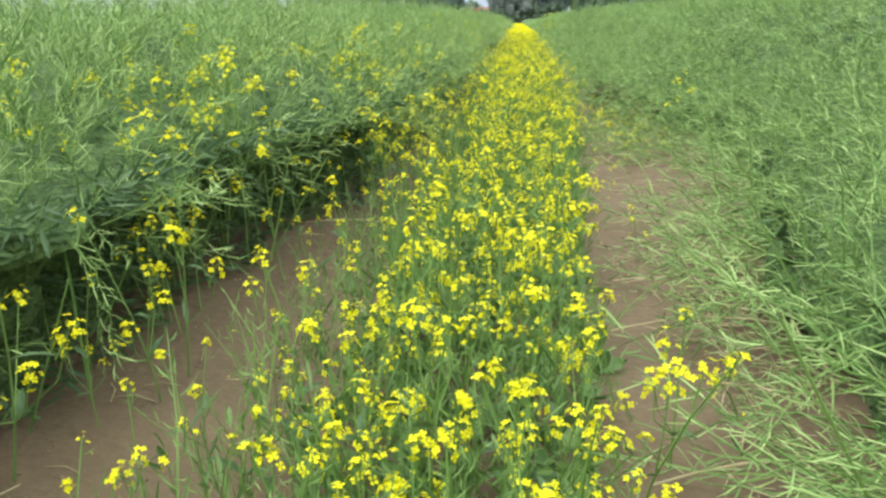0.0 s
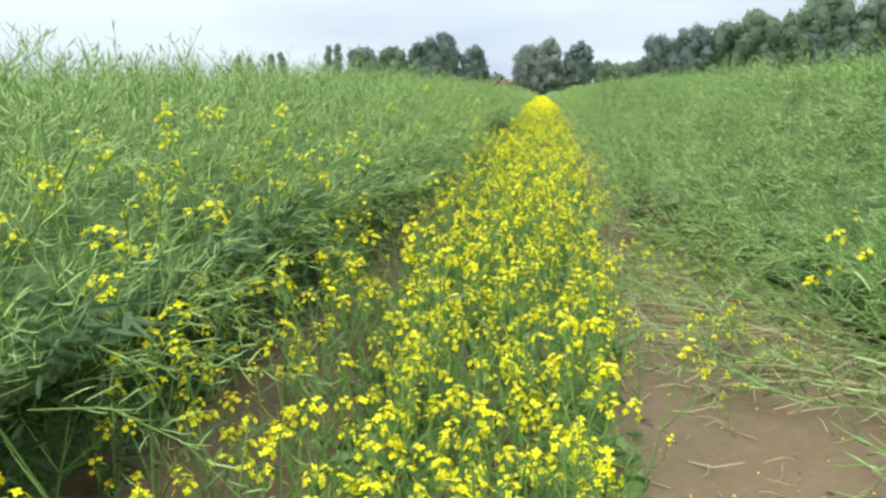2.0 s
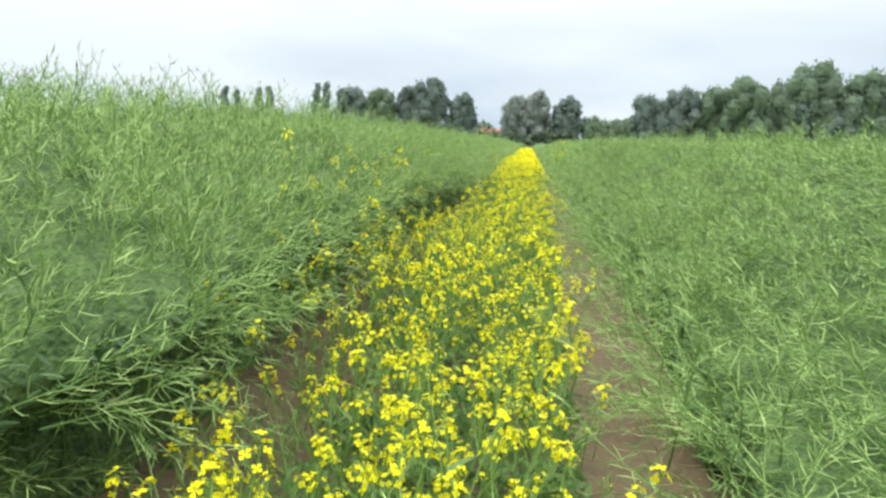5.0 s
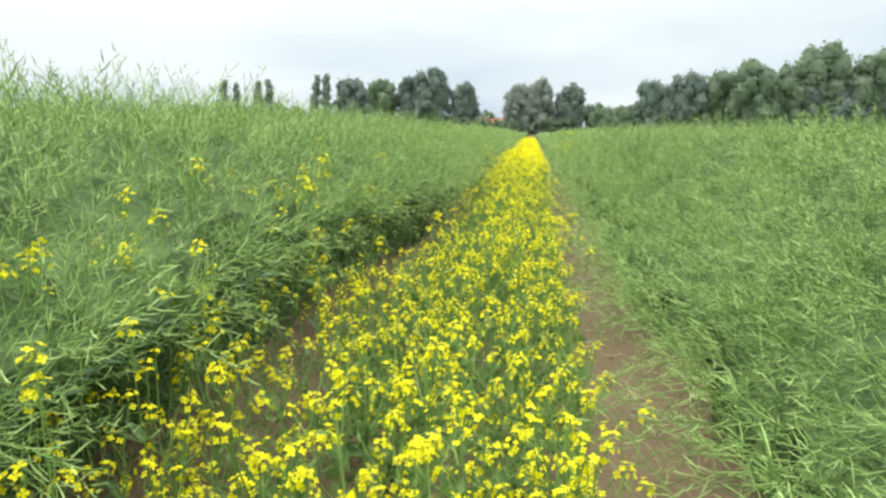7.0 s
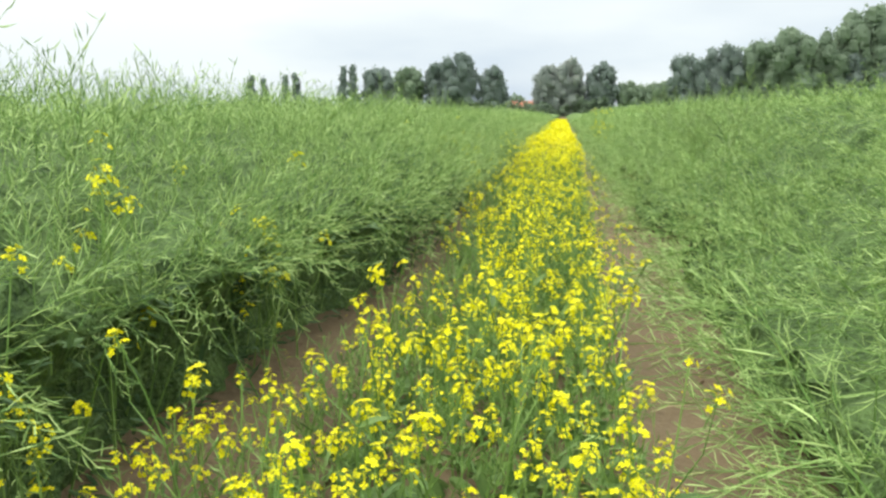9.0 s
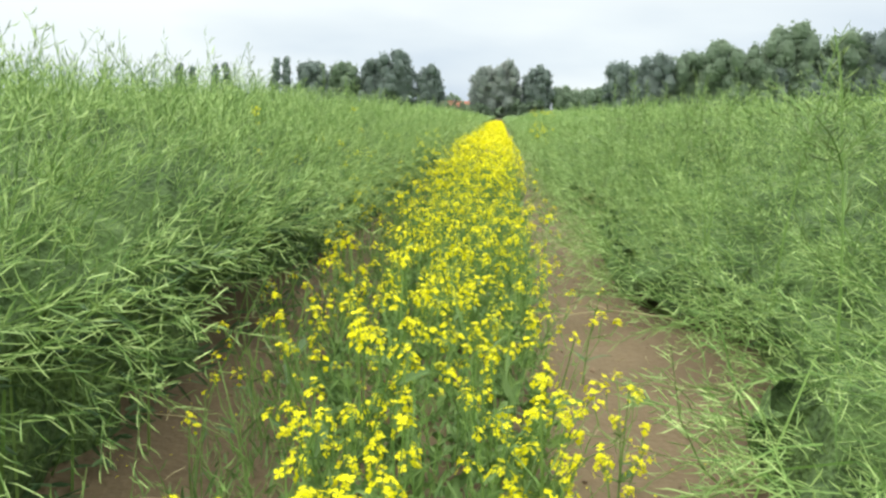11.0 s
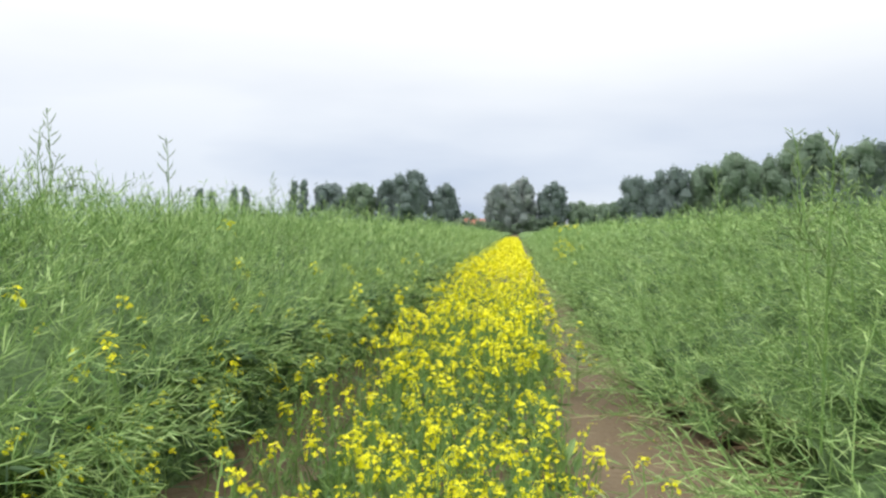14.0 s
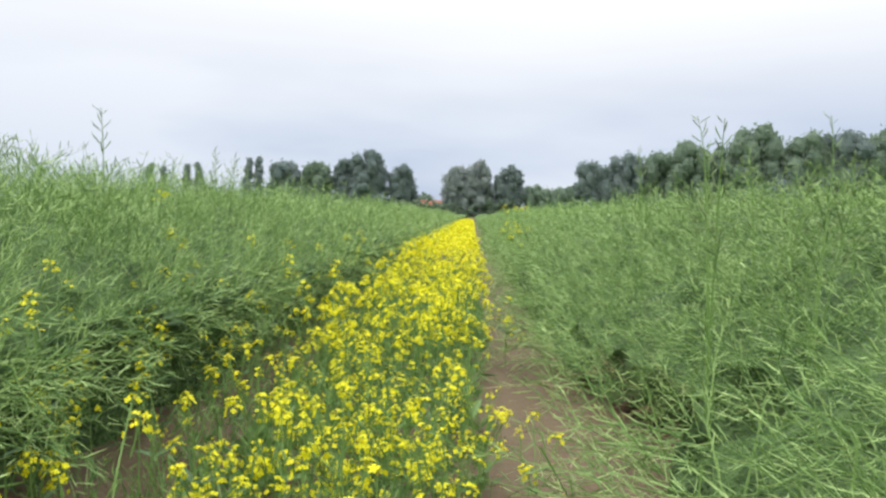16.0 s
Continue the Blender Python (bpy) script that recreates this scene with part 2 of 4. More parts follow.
RACEMES = [raceme(rng.uniform(0.34, 0.52), 20, 0.086, 0.0022, droop=rng.uniform(0.2, 0.8), coarse=False) for _ in range(10)]
RACEMES_LONG = [raceme(rng.uniform(0.52, 0.82), 24, 0.096, 0.0023, 0.0030, rng.uniform(0.5, 0.95), 4, False) for _ in range(9)]
RACEMES_MID = [raceme(rng.uniform(0.4, 0.6), 13, 0.105, 0.0042, 0.0030, rng.uniform(0.2, 0.6), 2) for _ in range(7)]
RACEMES_SLIM = [raceme(rng.uniform(0.4, 0.62), 15, 0.10, 0.0032, 0.0026, rng.uniform(0.3, 0.9), 2) for _ in range(8)]
RACEMES_FINE = [raceme(rng.uniform(0.22, 0.36), 8, 0.055, 0.0022, 0.0022, rng.uniform(0.05, 0.3), 2) for _ in range(6)]
RACEMES_FAR = [raceme(rng.uniform(0.45, 0.7), 6, 0.18, 0.012, 0.007, rng.uniform(0.2, 0.5), 1) for _ in range(6)]


def leaf(soup, base, d, length, width, curl, slot=0):
    """A folded, arching leaf blade with a wavy edge."""
    fr = basis(np.asarray(d, float)[None], rng.uniform(-0.5, 0.5, 1))[0]
    rows = 4
    vs = []
    for i in range(rows):
        t = i / (rows - 1)
        w = width * (0.15 + math.sin(math.pi * min(1, t * 0.95 + 0.05)) ** 0.7) * (1 - 0.5 * t)
        c = base + fr[:, 2] * length * t - np.array([0, 0, 1]) * curl * length * t * t
        lift = fr[:, 1] * width * 0.25
        vs += [c - fr[:, 0] * w + lift * rng.uniform(0.6, 1.4), c, c + fr[:, 0] * w + lift * rng.uniform(0.6, 1.4)]
    fs = []
    for i in range(rows - 1):
        a = i * 3
        fs += [(a, a + 1, a + 4), (a, a + 4, a + 3), (a + 1, a + 2, a + 5), (a + 1, a + 5, a + 4)]
    soup.add(vs, fs, slot)


def leaf_template(length, width, curl):
    s = Soup()
    leaf(s, np.zeros(3), (0.15, 0, 1), rng.uniform(*length), rng.uniform(*width), rng.uniform(*curl))
    return s.done()


LEAVES = [leaf_template((0.09, 0.16), (0.007, 0.015), (0.1, 0.4)) for _ in range(6)]
LEAVES_SLIM = [leaf_template((0.09, 0.17), (0.004, 0.009), (0.1, 0.5)) for _ in range(6)]
LEAVES_BROAD = [leaf_template((0.10, 0.17), (0.020, 0.034), (0.2, 0.6)) for _ in range(6)]


def flower(soup, c, up, size, light=False):
    """Four cupped petals."""
    fr = basis(np.asarray(up, float)[None], rng.uniform(0, 6.3, 1))[0]
    vs, fs = [], []
    for k in range(4):
        a = k * math.pi / 2
        out = math.cos(a) * fr[:, 0] + math.sin(a) * fr[:, 1]
        side = -math.sin(a) * fr[:, 0] + math.cos(a) * fr[:, 1]
        lift = rng.uniform(0.1, 0.5)
        i = len(vs)
        if light:
            vs += [c, c + size * (0.9 * out + 0.5 * side + 0.1 * lift * fr[:, 2]), c + size * (0.9 * out - 0.5 * side + 0.1 * lift * fr[:, 2])]
            fs.append((i, i + 1, i + 2))
            continue
        vs += [c, c + size * (0.65 * out + 0.42 * side + 0.25 * lift * fr[:, 2]), c + size * (out + lift * 0.1 * fr[:, 2]), c + size * (0.65 * out - 0.42 * side + 0.25 * lift * fr[:, 2])]
        fs += [(i, i + 1, i + 2), (i, i + 2, i + 3)]
    soup.add(vs, fs, 0)


def flower_head(flowers, radius, size, buds=5, light=False):
    """A loose domed cluster of open flowers round a tuft of buds; slots: petal, bud, stem."""
    s = Soup()
    buds = min(buds, 3)
    for i in range(flowers):
        a, t = i * 2.4 + rng.normal(0, 0.4), math.sqrt((i + 0.5) / flowers)
        p = np.array([math.cos(a) * radius * t, math.sin(a) * radius * t, radius * (0.9 - 1.3 * t * t) + rng.normal(0, radius * 0.25)])
        flower(s, p, p + np.array([0, 0, radius * 0.8]) + rng.normal(0, radius * 0.3, 3), size * rng.uniform(0.8, 1.2), light)
    for i in range(buds):
        a = i * 2.4
        pod(s, np.array([math.cos(a), math.sin(a), 0.6]) * radius * 0.22, (math.cos(a) * 0.5, math.sin(a) * 0.5, 1), 0.012, 0.003, 0, 1)
    tube(s, [(0, 0, -radius * 2.2), (0, 0, radius * 0.4)], [0.002, 0.0014], 2)
    return s.done()


HEADS = [flower_head(int(rng.integers(3, 12)), rng.uniform(0.014, 0.034), 0.0108) for _ in range(14)]
HEADS_LIGHT = [flower_head(int(rng.integers(6, 11)), rng.uniform(0.018, 0.034), 0.0125, 0, True) for _ in range(8)]
HEADS_FAR = [flower_head(6, 0.048, 0.027, 0) for _ in range(5)]


def flowering_plant_soup(height, heads, spread):
    """Stem with branches, leaves and head places of one flowering plant."""
    stem, tops, leaves = Soup(), [], []
    lean = rng.normal(0, 0.10, 2)
    n = 5
    axis = [np.array([lean[0] * t * t * height, lean[1] * t * t * height, height * t]) for t in np.linspace(0, 1, n)]
    tube(stem, axis, [0.0045 - 0.0026 * i / (n - 1) for i in range(n)], 0, 3)
    tops.append((axis[-1], np.array([lean[0], lean[1], 1.0])))
    for k in range(heads - 1):
        t = rng.uniform(0.25, 0.75)
        p = axis[int(t * (n - 1))]
        a = k * 2.4 + rng.uniform(0, 1)
        end = p + np.array([math.cos(a) * spread * rng.uniform(0.5, 1), math.sin(a) * spread * rng.uniform(0.5, 1), height * rng.uniform(0.15, 0.48)])
        midp = (p + end) / 2 + np.array([math.cos(a), math.sin(a), -0.3]) * spread * 0.25
        tube(stem, [p, midp, end], [0.0026, 0.002, 0.0015], 0)
        tops.append((end, np.array([math.cos(a) * 0.3, math.sin(a) * 0.3, 1.0])))
    for k in range(2):
        t = rng.uniform(0.1, 0.75)
        a = k * 2.4 + rng.uniform(0, 1)
        leaves.append((axis[int(t * (n - 1))], np.array([math.cos(a), math.sin(a), 0.7]), rng.uniform(0.08, 0.15), rng.uniform(0.010, 0.018)))
    for p, d in list(tops):
        for k in range(3):
            a = rng.uniform(0, 6.3)
            pod(stem, p - d * rng.uniform(0.03, 0.10), (math.cos(a), math.sin(a), 0.6), rng.uniform(0.03, 0.05), 0.0015, 0.1, 0)
    return stem.done(), tops, leaves


def flowering_plant(height, heads, spread, name="flowering_rape_plant", full=1.0):
    """One flowering plant as a thing, and the same as a single soup for the crowd of them."""
    stem, tops, leaves = flowering_plant_soup(height, heads, spread)
    root = new(name)
    root.empty_display_size = 0.1
    part("stem", stem, [STEM], root)
    pieces = [(stem[0], stem[1], stem[2] + 2)]
    for p, d, ln, w in leaves:
        s = Soup()
        leaf(s, p, d, ln, w, 0.3)
        one = s.done()
        part("leaf", one, [LEAF], root, "narrow bluish-green leaf")
        pieces.append((one[0], one[1], one[2] + 3))
    for p, d in tops:
        k = np.array([rng.integers(len(HEADS))])
        one = scatter(HEADS, k, basis(d[None], rng.uniform(0, 6, 1)), rng.uniform(0.7, 1.25, 1) * full, p[None])
        part("flower_head", one, [PETAL, BUD, STEM], root, "bright yellow cluster of four-petalled flowers")
        pieces.append(one)
    return root, joined(pieces), height


def light_plant(height, heads, spread):
    """A plainer flowering plant for the crowd further on."""
    stem, tops, leaves = flowering_plant_soup(height, heads, spread)
    pieces = [(stem[0], stem[1], stem[2] + 2)]
    for p, d in tops:
        pieces.append(scatter(HEADS_LIGHT, np.array([rng.integers(len(HEADS_LIGHT))]), basis(d[None], rng.uniform(0, 6, 1)), rng.uniform(0.7, 1.2, 1), p[None]))
    return joined(pieces)


# ---- the plan: strip between two wheel tracks, crop on both sides ----
def wob(y, seed, step=1.3):
    return noise.noise((seed * 7.1, y / step, seed))


def centre(y):
    """The tramline swings a little to the left far on."""
    return -0.010 * max(0.0, y - 32)


# where the crop's foot meets the soil along the way
FOOT_LEFT = ([0, 2.7, 4.0, 5.4, 6.0, 7.0, 9.7, 12, 15.5, 16.8, 19, 20.5, 21.6, 22.8, 23.6, 25.4, 28, 30, 34], [-1.75, -1.62, -1.48, -1.24, -1.18, -1.26, -1.15, -1.12, -1.30, -1.38, -1.50, -1.38, -1.24, -1.28, -1.18, -1.30, -1.46, -1.40, -1.32])
FOOT_RIGHT = ([0, 2.8, 3.4, 5.0, 6.0, 7.0, 8.2, 9.2, 9.8, 10.5, 12, 15, 18, 20, 22.5, 23.0, 24.1, 24.8, 26.5, 27.2, 27.6, 28.2, 28.7, 29.3, 30, 34], [0.52, 0.54, 0.54, 0.86, 1.12, 1.30, 1.28, 1.05, 0.80, 0.48, 0.62, 0.76, 0.82, 0.74, 0.74, 1.08, 1.14, 0.80, 0.68, 0.76, 1.02, 1.14, 0.92, 0.84, 0.74, 0.70])


def edge_left(y):
    return centre(y) + float(np.interp(y, *FOOT_LEFT)) + 0.03 + 0.10 * wob(y, 1, 0.9) + 0.14 * wob(y, 5, 0.5)


def edge_right(y):
    return centre(y) + float(np.interp(y, *FOOT_RIGHT)) - 0.06 + 0.10 * wob(y, 2, 0.9) + 0.12 * wob(y, 6, 0.5)


def tuck(y, z, side):
    """Hollows under the leaning crop, where its foot stands back."""
    if side < 0:
        deep = 0.03 + 0.14 * max(0.0, wob(y, 8, 1.1)) + 0.60 * math.exp(-((y - 24.6) / 0.75) ** 2) + 0.22 * math.exp(-((y - 15.6) / 0.9) ** 2) + 0.28 * math.exp(-((y - 4.6) / 1.2) ** 2) + 0.40 * math.exp(-((y - 9.2) / 1.2) ** 2)
        return -deep * max(0.0, 1 - z / 0.62)
    deep = 0.45 * math.exp(-((y - 28.2) / 0.6) ** 2) + 0.2 * math.exp(-((y - 24.0) / 0.5) ** 2) + 0.25 * math.exp(-((y - 17.4) / 0.5) ** 2)
    return deep * max(0.0, 1 - z / 0.42)


LEFT = np.array([(-0.08, 0.0), (-0.14, 0.26), (-0.06, 0.46), (0.12, 0.68), (-0.16, 0.94), (-0.75, 1.16), (-1.6, 1.30), (-3.5, 1.37), (-8, 1.38), (-400, 1.4)])
RIGHT = np.array([(0.38, 0.0), (0.32, 0.12), (0.10, 0.24), (0.45, 0.40), (0.95, 0.68), (1.6, 1.02), (2.4, 1.36), (3.6, 1.52), (8, 1.62), (400, 9.0)])


def profile(table):
    u = np.concatenate(([0], np.cumsum(np.linalg.norm(np.diff(table, axis=0), axis=1))))

    def at(uu):
        return np.stack((np.interp(uu, u, table[:, 0]), np.interp(uu, u, table[:, 1])), axis=-1)

    def normal(uu):
        d = at(uu + 0.08) - at(np.maximum(uu - 0.08, 0))
        d /= np.linalg.norm(d, axis=-1, keepdims=True) + 1e-9
        return np.stack((-d[..., 1], d[..., 0]), axis=-1) if table[-1, 0] > 0 else np.stack((d[..., 1], -d[..., 0]), axis=-1)

    return at, normal


def stature(y, side):
    """How tall the crop stands along the way."""
    if side > 0:
        return float(np.interp(y, [6, 12, 18, 24, 28, 33], [0.90, 0.94, 1.0, 1.0, 1.12, 1.04]))
    return float(np.interp(y, [4, 9, 14, 18, 25, 30], [0.82, 0.84, 0.92, 1.03, 1.0, 0.94]))


def rise_of(x, y):
    """Uneven top of the crop."""
    return 0.10 * noise.noise((x * 0.9, y * 0.9, 3)) + 0.09 * noise.noise((x * 0.25, y * 0.25, 8))


# ---- ground: one sheet to the horizon ----
def spaced(a, b, step, far, grow=1.35):
    """Lines at an even step from a to b, then wider and wider out to far on both sides."""
    mid = list(np.arange(a, b, step))
    lo, hi, s = [], [], step
    x = a
    while x > -far:
        s *= grow
        x -= s
        lo.append(x)
    s, x = step, mid[-1]
    while x < far:
        s *= grow
        x += s
        hi.append(x)
    return np.array(lo[::-1] + mid + hi)


def sheet(name, xs, ys, height, material):
    v = np.array([(x, y, height(x, y)) for y in ys for x in xs])
    nx = len(xs)
    i = (np.arange(len(ys) - 1)[:, None] * nx + np.arange(nx - 1)[None]).ravel()
    f = np.concatenate((np.stack((i, i + 1, i + nx + 1), 1), np.stack((i, i + nx + 1, i + nx), 1)))
    return new(name, mesh_of(name, (v, f, np.zeros(len(f), int)), [material], True))


def land(x, y):
    slope = 0.018 * max(0.0, x - 6)
    if -3 < x < 3 and -4 < y < 45:
        c = centre(y)
        ruts = -0.035 * math.exp(-((x - c - 0.62) / 0.22) ** 2) - 0.035 * math.exp(-((x - c + 1.02) / 0.24) ** 2)
        return slope + ruts + 0.018 * noise.noise((x * 2.2, y * 2.2, 1)) + 0.010 * noise.noise((x * 8, y * 8, 2)) + 0.005 * noise.noise((x * 21, y * 21, 4))
    return slope


tagged(sheet("ground", spaced(-2.0, 1.6, 0.055, 2500), spaced(-1, 34, 0.075, 2500), land, SOIL), "bare brown trodden soil of a field tramline", "ground", kind="structure")


# ---- crop on both sides ----
def crop_body(name, table, edge, side, material):
    at, normal = profile(table)
    us = np.concatenate((np.arange(0.02 if side < 0 else 0.26, 4.5, 0.11), np.arange(4.6, 16, 0.36), np.geomspace(16.5, 380, 20)))
    ys = np.concatenate((np.arange(-9, -1, 0.5), np.arange(-1, 36, 0.12), np.arange(36, 42, 0.4), np.geomspace(42.3, 330, 60)))
    v = []
    for y in ys:
        e = edge(y)
        p, q = at(us), normal(us)
        tall = stature(y, side)
        for k, u in enumerate(us):
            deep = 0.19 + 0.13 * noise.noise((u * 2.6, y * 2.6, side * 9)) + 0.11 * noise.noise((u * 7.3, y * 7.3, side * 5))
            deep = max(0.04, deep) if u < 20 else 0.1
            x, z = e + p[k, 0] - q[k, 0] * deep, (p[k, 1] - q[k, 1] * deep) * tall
            x += tuck(y, max(z, 0.0), side)
            if u > 1.2:
                z += rise_of(x, y) * (1.0 if u < 14 else math.exp((14 - u) / 12))
            v.append((x, y, max(z, 0.0)))
    nu = len(us)
    i = (np.arange(len(ys) - 1)[:, None] * nu + np.arange(nu - 1)[None]).ravel()
    f = np.concatenate((np.stack((i, i + 1, i + nu + 1), 1), np.stack((i, i + nu + 1, i + nu), 1)))
    reach = 21 + 6.0 * np.array([noise.noise((a * 0.5, b * 0.5, side)) for a, b in np.array(v)[f[:, 0], :2]])
    far = (np.array(v)[f[:, 0], 1] > 44) | (us[f[:, 0] % nu] > reach)
    if side < 0:
        f = f[:, ::-1]
    return np.array(v), f, far.astype(int)


def crop_racemes(table, edge, side, templates, u0, u1, y0, y1, per_m2, grow, lodged):
    """Stalks of pods standing on, or lying along, the crop's outer face and top."""
    at, normal = profile(table)
    n = int((u1 - u0) * (y1 - y0) * per_m2)
    u, y = rng.uniform(u0, u1, n), rng.uniform(y0, y1, n)
    keep = np.array([noise.noise((a * 1.7, b * 1.7, 11 + side)) + (0.42 if side < 0 else 0.50) for a, b in zip(u, y)]) > rng.uniform(0, 0.5, n)
    if side < 0:
        keep &= (rng.random(n) < np.interp(y, [3, 10.5], [0.5, 1.0])) | (u > 1.4)
    u, y = u[keep], y[keep]
    n = len(u)
    e = np.array([edge(b) for b in y])
    p, q = at(u), normal(u)
    inset = rng.uniform(0.05, 0.30, n)
    place = np.stack((e + p[:, 0] - q[:, 0] * inset, y, p[:, 1] - q[:, 1] * inset), 1)
    place[:, 2] *= np.array([stature(b, side) for b in y])
    place[:, 2] += np.array([rise_of(a, b) if c > 1.2 else 0 for a, b, c in zip(place[:, 0], y, u)])
    place[:, 2] = np.maximum(place[:, 2], 0.03)
    hid = np.array([tuck(b, c, side) for b, c in zip(y, place[:, 2])])
    place[:, 0] += hid
    open_ground = np.abs(hid) < 0.16
    u, y, p, q, place, n = u[open_ground], y[open_ground], p[open_ground], q[open_ground], place[open_ground], int(open_ground.sum())
    wall = np.clip(1.2 - u, 0, 1)
    d = np.stack((q[:, 0] * 0.8, np.zeros(n), q[:, 1] * 0.6 + 0.35 - 0.15 * wall), 1)
    d += rng.normal(0, 0.42 + lodged, (n, 3)) * np.array([1.0, 1.0, 0.55])
    if lodged:
        d[:, 0] -= side * 0.55
        d[:, 2] *= 0.45
    return scatter(templates, rng.integers(0, len(templates), n), basis(d, rng.uniform(0, 6.3, n)), rng.uniform(0.75, 1.2, n) * grow, place)


def crop_leaves(table, edge, side, n):
    at, normal = profile(table)
    u, y = 0.02 + 0.85 * rng.uniform(0, 1, n) ** 1.3, np.where(rng.random(n) < 0.35, rng.uniform(-0.5, 9, n), rng.uniform(-0.5, 34, n))
    e = np.array([edge(b) for b in y])
    p, q = at(u), normal(u)
    inset = rng.uniform(0.05, 0.2, n)
    place = np.stack((e + p[:, 0] - q[:, 0] * inset, y, np.maximum(0.05, p[:, 1] - q[:, 1] * inset)), 1)
    d = np.stack((q[:, 0], np.zeros(n), np.full(n, 0.15)), 1) + rng.normal(0, 0.5, (n, 3))
    v, f, m = scatter(LEAVES, rng.integers(0, len(LEAVES), n), basis(d, rng.uniform(0, 6.3, n)), rng.uniform(0.45, 0.95, n), place)
    return v, f, m + 2


def crop_stems(edge, side, n):
    """Bare lower stems at the foot of the crop."""
    kinds = []
    for _ in range(5):
        s = Soup()
        b = rng.normal(0, 0.09, 2)
        tube(s, [(0, 0, 0), (b[0] * 0.4, b[1] * 0.4, 0.25), (b[0], b[1], 0.62)], [0.006, 0.005, 0.0035], 0)
        kinds.append(s.done())
    y = rng.uniform(-0.3, 34, n)
    x = np.array([edge(b) for b in y]) + side * rng.uniform(0.08, 0.6, n)
    d = np.stack((rng.normal(-side * 0.15, 0.2, n), rng.normal(0, 0.2, n), np.ones(n)), 1)
    return scatter(kinds, rng.integers(0, 5, n), basis(d, rng.uniform(0, 6, n)), rng.uniform(0.7, 1.1, n), np.stack((x, y, np.zeros(n)), 1))


def flattened(n):
    """Stalks trodden flat along the track's edge."""
    first = rng.random(n) < 0.65
    y = np.where(first, rng.uniform(7.4, 9.6, n), rng.uniform(2.4, 5.2, n))
    x = np.where(first, rng.uniform(0.55, 1.5, n), rng.uniform(0.62, 1.25, n))
    place = np.stack((x, y, np.array([land(a, b) for a, b in zip(x, y)]) + rng.uniform(0.01, 0.07, n)), 1)
    d = np.stack((rng.normal(-1.0, 0.5, n), rng.normal(-0.1, 0.5, n), rng.uniform(-0.02, 0.12, n)), 1)
    v, f, m = scatter(RACEMES_LONG, rng.integers(0, len(RACEMES_LONG), n), basis(d, rng.uniform(0, 6.3, n)), rng.uniform(0.6, 1.0, n), place)
    n = 70
    y = np.where(rng.random(n) < 0.6, rng.normal(9.9, 0.45, n), rng.normal(28.4, 0.3, n))
    x = np.array([edge_right(b) for b in y]) + rng.uniform(0.05, 0.55, n)
    z = rng.uniform(0.04, 0.42, n)
    d = np.stack((rng.normal(-0.7, 0.4, n), rng.normal(-0.2, 0.5, n), rng.uniform(-0.5, 0.3, n)), 1)
    w, g, k = scatter(RACEMES, rng.integers(0, len(RACEMES), n), basis(d, rng.uniform(0, 6.3, n)), rng.uniform(0.5, 0.8, n), np.stack((x, y, z), 1))
    return joined([(v, f, np.where(m == 0, 5, m)), (w, g, k * 0 + 6)])


def crop(name, table, edge, side, lodged, leaves, hollow, label):
    # inner sheet behind the stalks, its dark colour standing in for shade in gaps
    body = crop_body(name, table, edge, side, THICKET_SHADE)
    soups = [
        crop_racemes(table, edge, side, RACEMES_LONG if lodged else RACEMES, hollow, 1.5, -0.3, 33, 58 if lodged else 72, 1.0, lodged),
        crop_racemes(table, edge, side, RACEMES_SLIM, 1.45, 2.6, -0.5, 33, 74, 0.95, lodged),
        crop_racemes(table, edge, side, RACEMES_MID, 2.5, 6.0, -1.0, 40, 25, 1.1, lodged * 0.5),
        crop_racemes(table, edge, side, RACEMES_MID, 0.20, 2.6, 33, 58, 26, 1.2, lodged * 0.5),
        crop_racemes(table, edge, side, RACEMES_FAR, 6, 20, 2, 100, 2.8, 1.0, 0),
        crop_racemes(table, edge, side, RACEMES_MID, 6.0, 10.0, -1.0, 40, 7, 1.3, lodged * 0.5),
        crop_racemes(table, edge, side, RACEMES_FAR, 0.3, 6, 40, 110, 5.5, 0.9, 0),
        crop_racemes(table, edge, side, RACEMES_MID, 0.3, 6.0, -8, -0.2, 22, 1.0, lodged * 0.5),
        crop_stems(edge, side, 260 if side < 0 else 60),
        crop_racemes(table, edge, side, RACEMES, 0.20, 0.62, 6.0, 33, 22 if side < 0 else 1, 0.9, lodged),
        crop_racemes(table, edge, side, RACEMES, 0.10, 0.62, 25.7, 31, 34 if side < 0 else 1, 0.9, lodged),
        crop_leaves(table, edge, side, leaves),
        crop_racemes(table, edge, side, RACEMES, 0.55, 1.05, -0.3, 33, 20 if side < 0 else 1, 0.9, lodged),
    ]
    if side > 0:
        soups.append(flattened(230))
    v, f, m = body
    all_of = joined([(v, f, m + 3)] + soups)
    ob = new(name, mesh_of(name, all_of, [STEM, POD, LEAF, THICKET_SHADE, CANOPY, STRAW, WITHERED]))
    return tagged(ob, label, "crop", kind="stuff")


crop("rape_crop", LEFT, edge_left, -1, 0.0, 8500, 0.50, "dense tall green rape crop with slim seed pods")
crop("lodged_rape_crop", RIGHT, edge_right, 1, 0.28, 200, 0.25, "green rape crop in pod, leaning over the bare track")

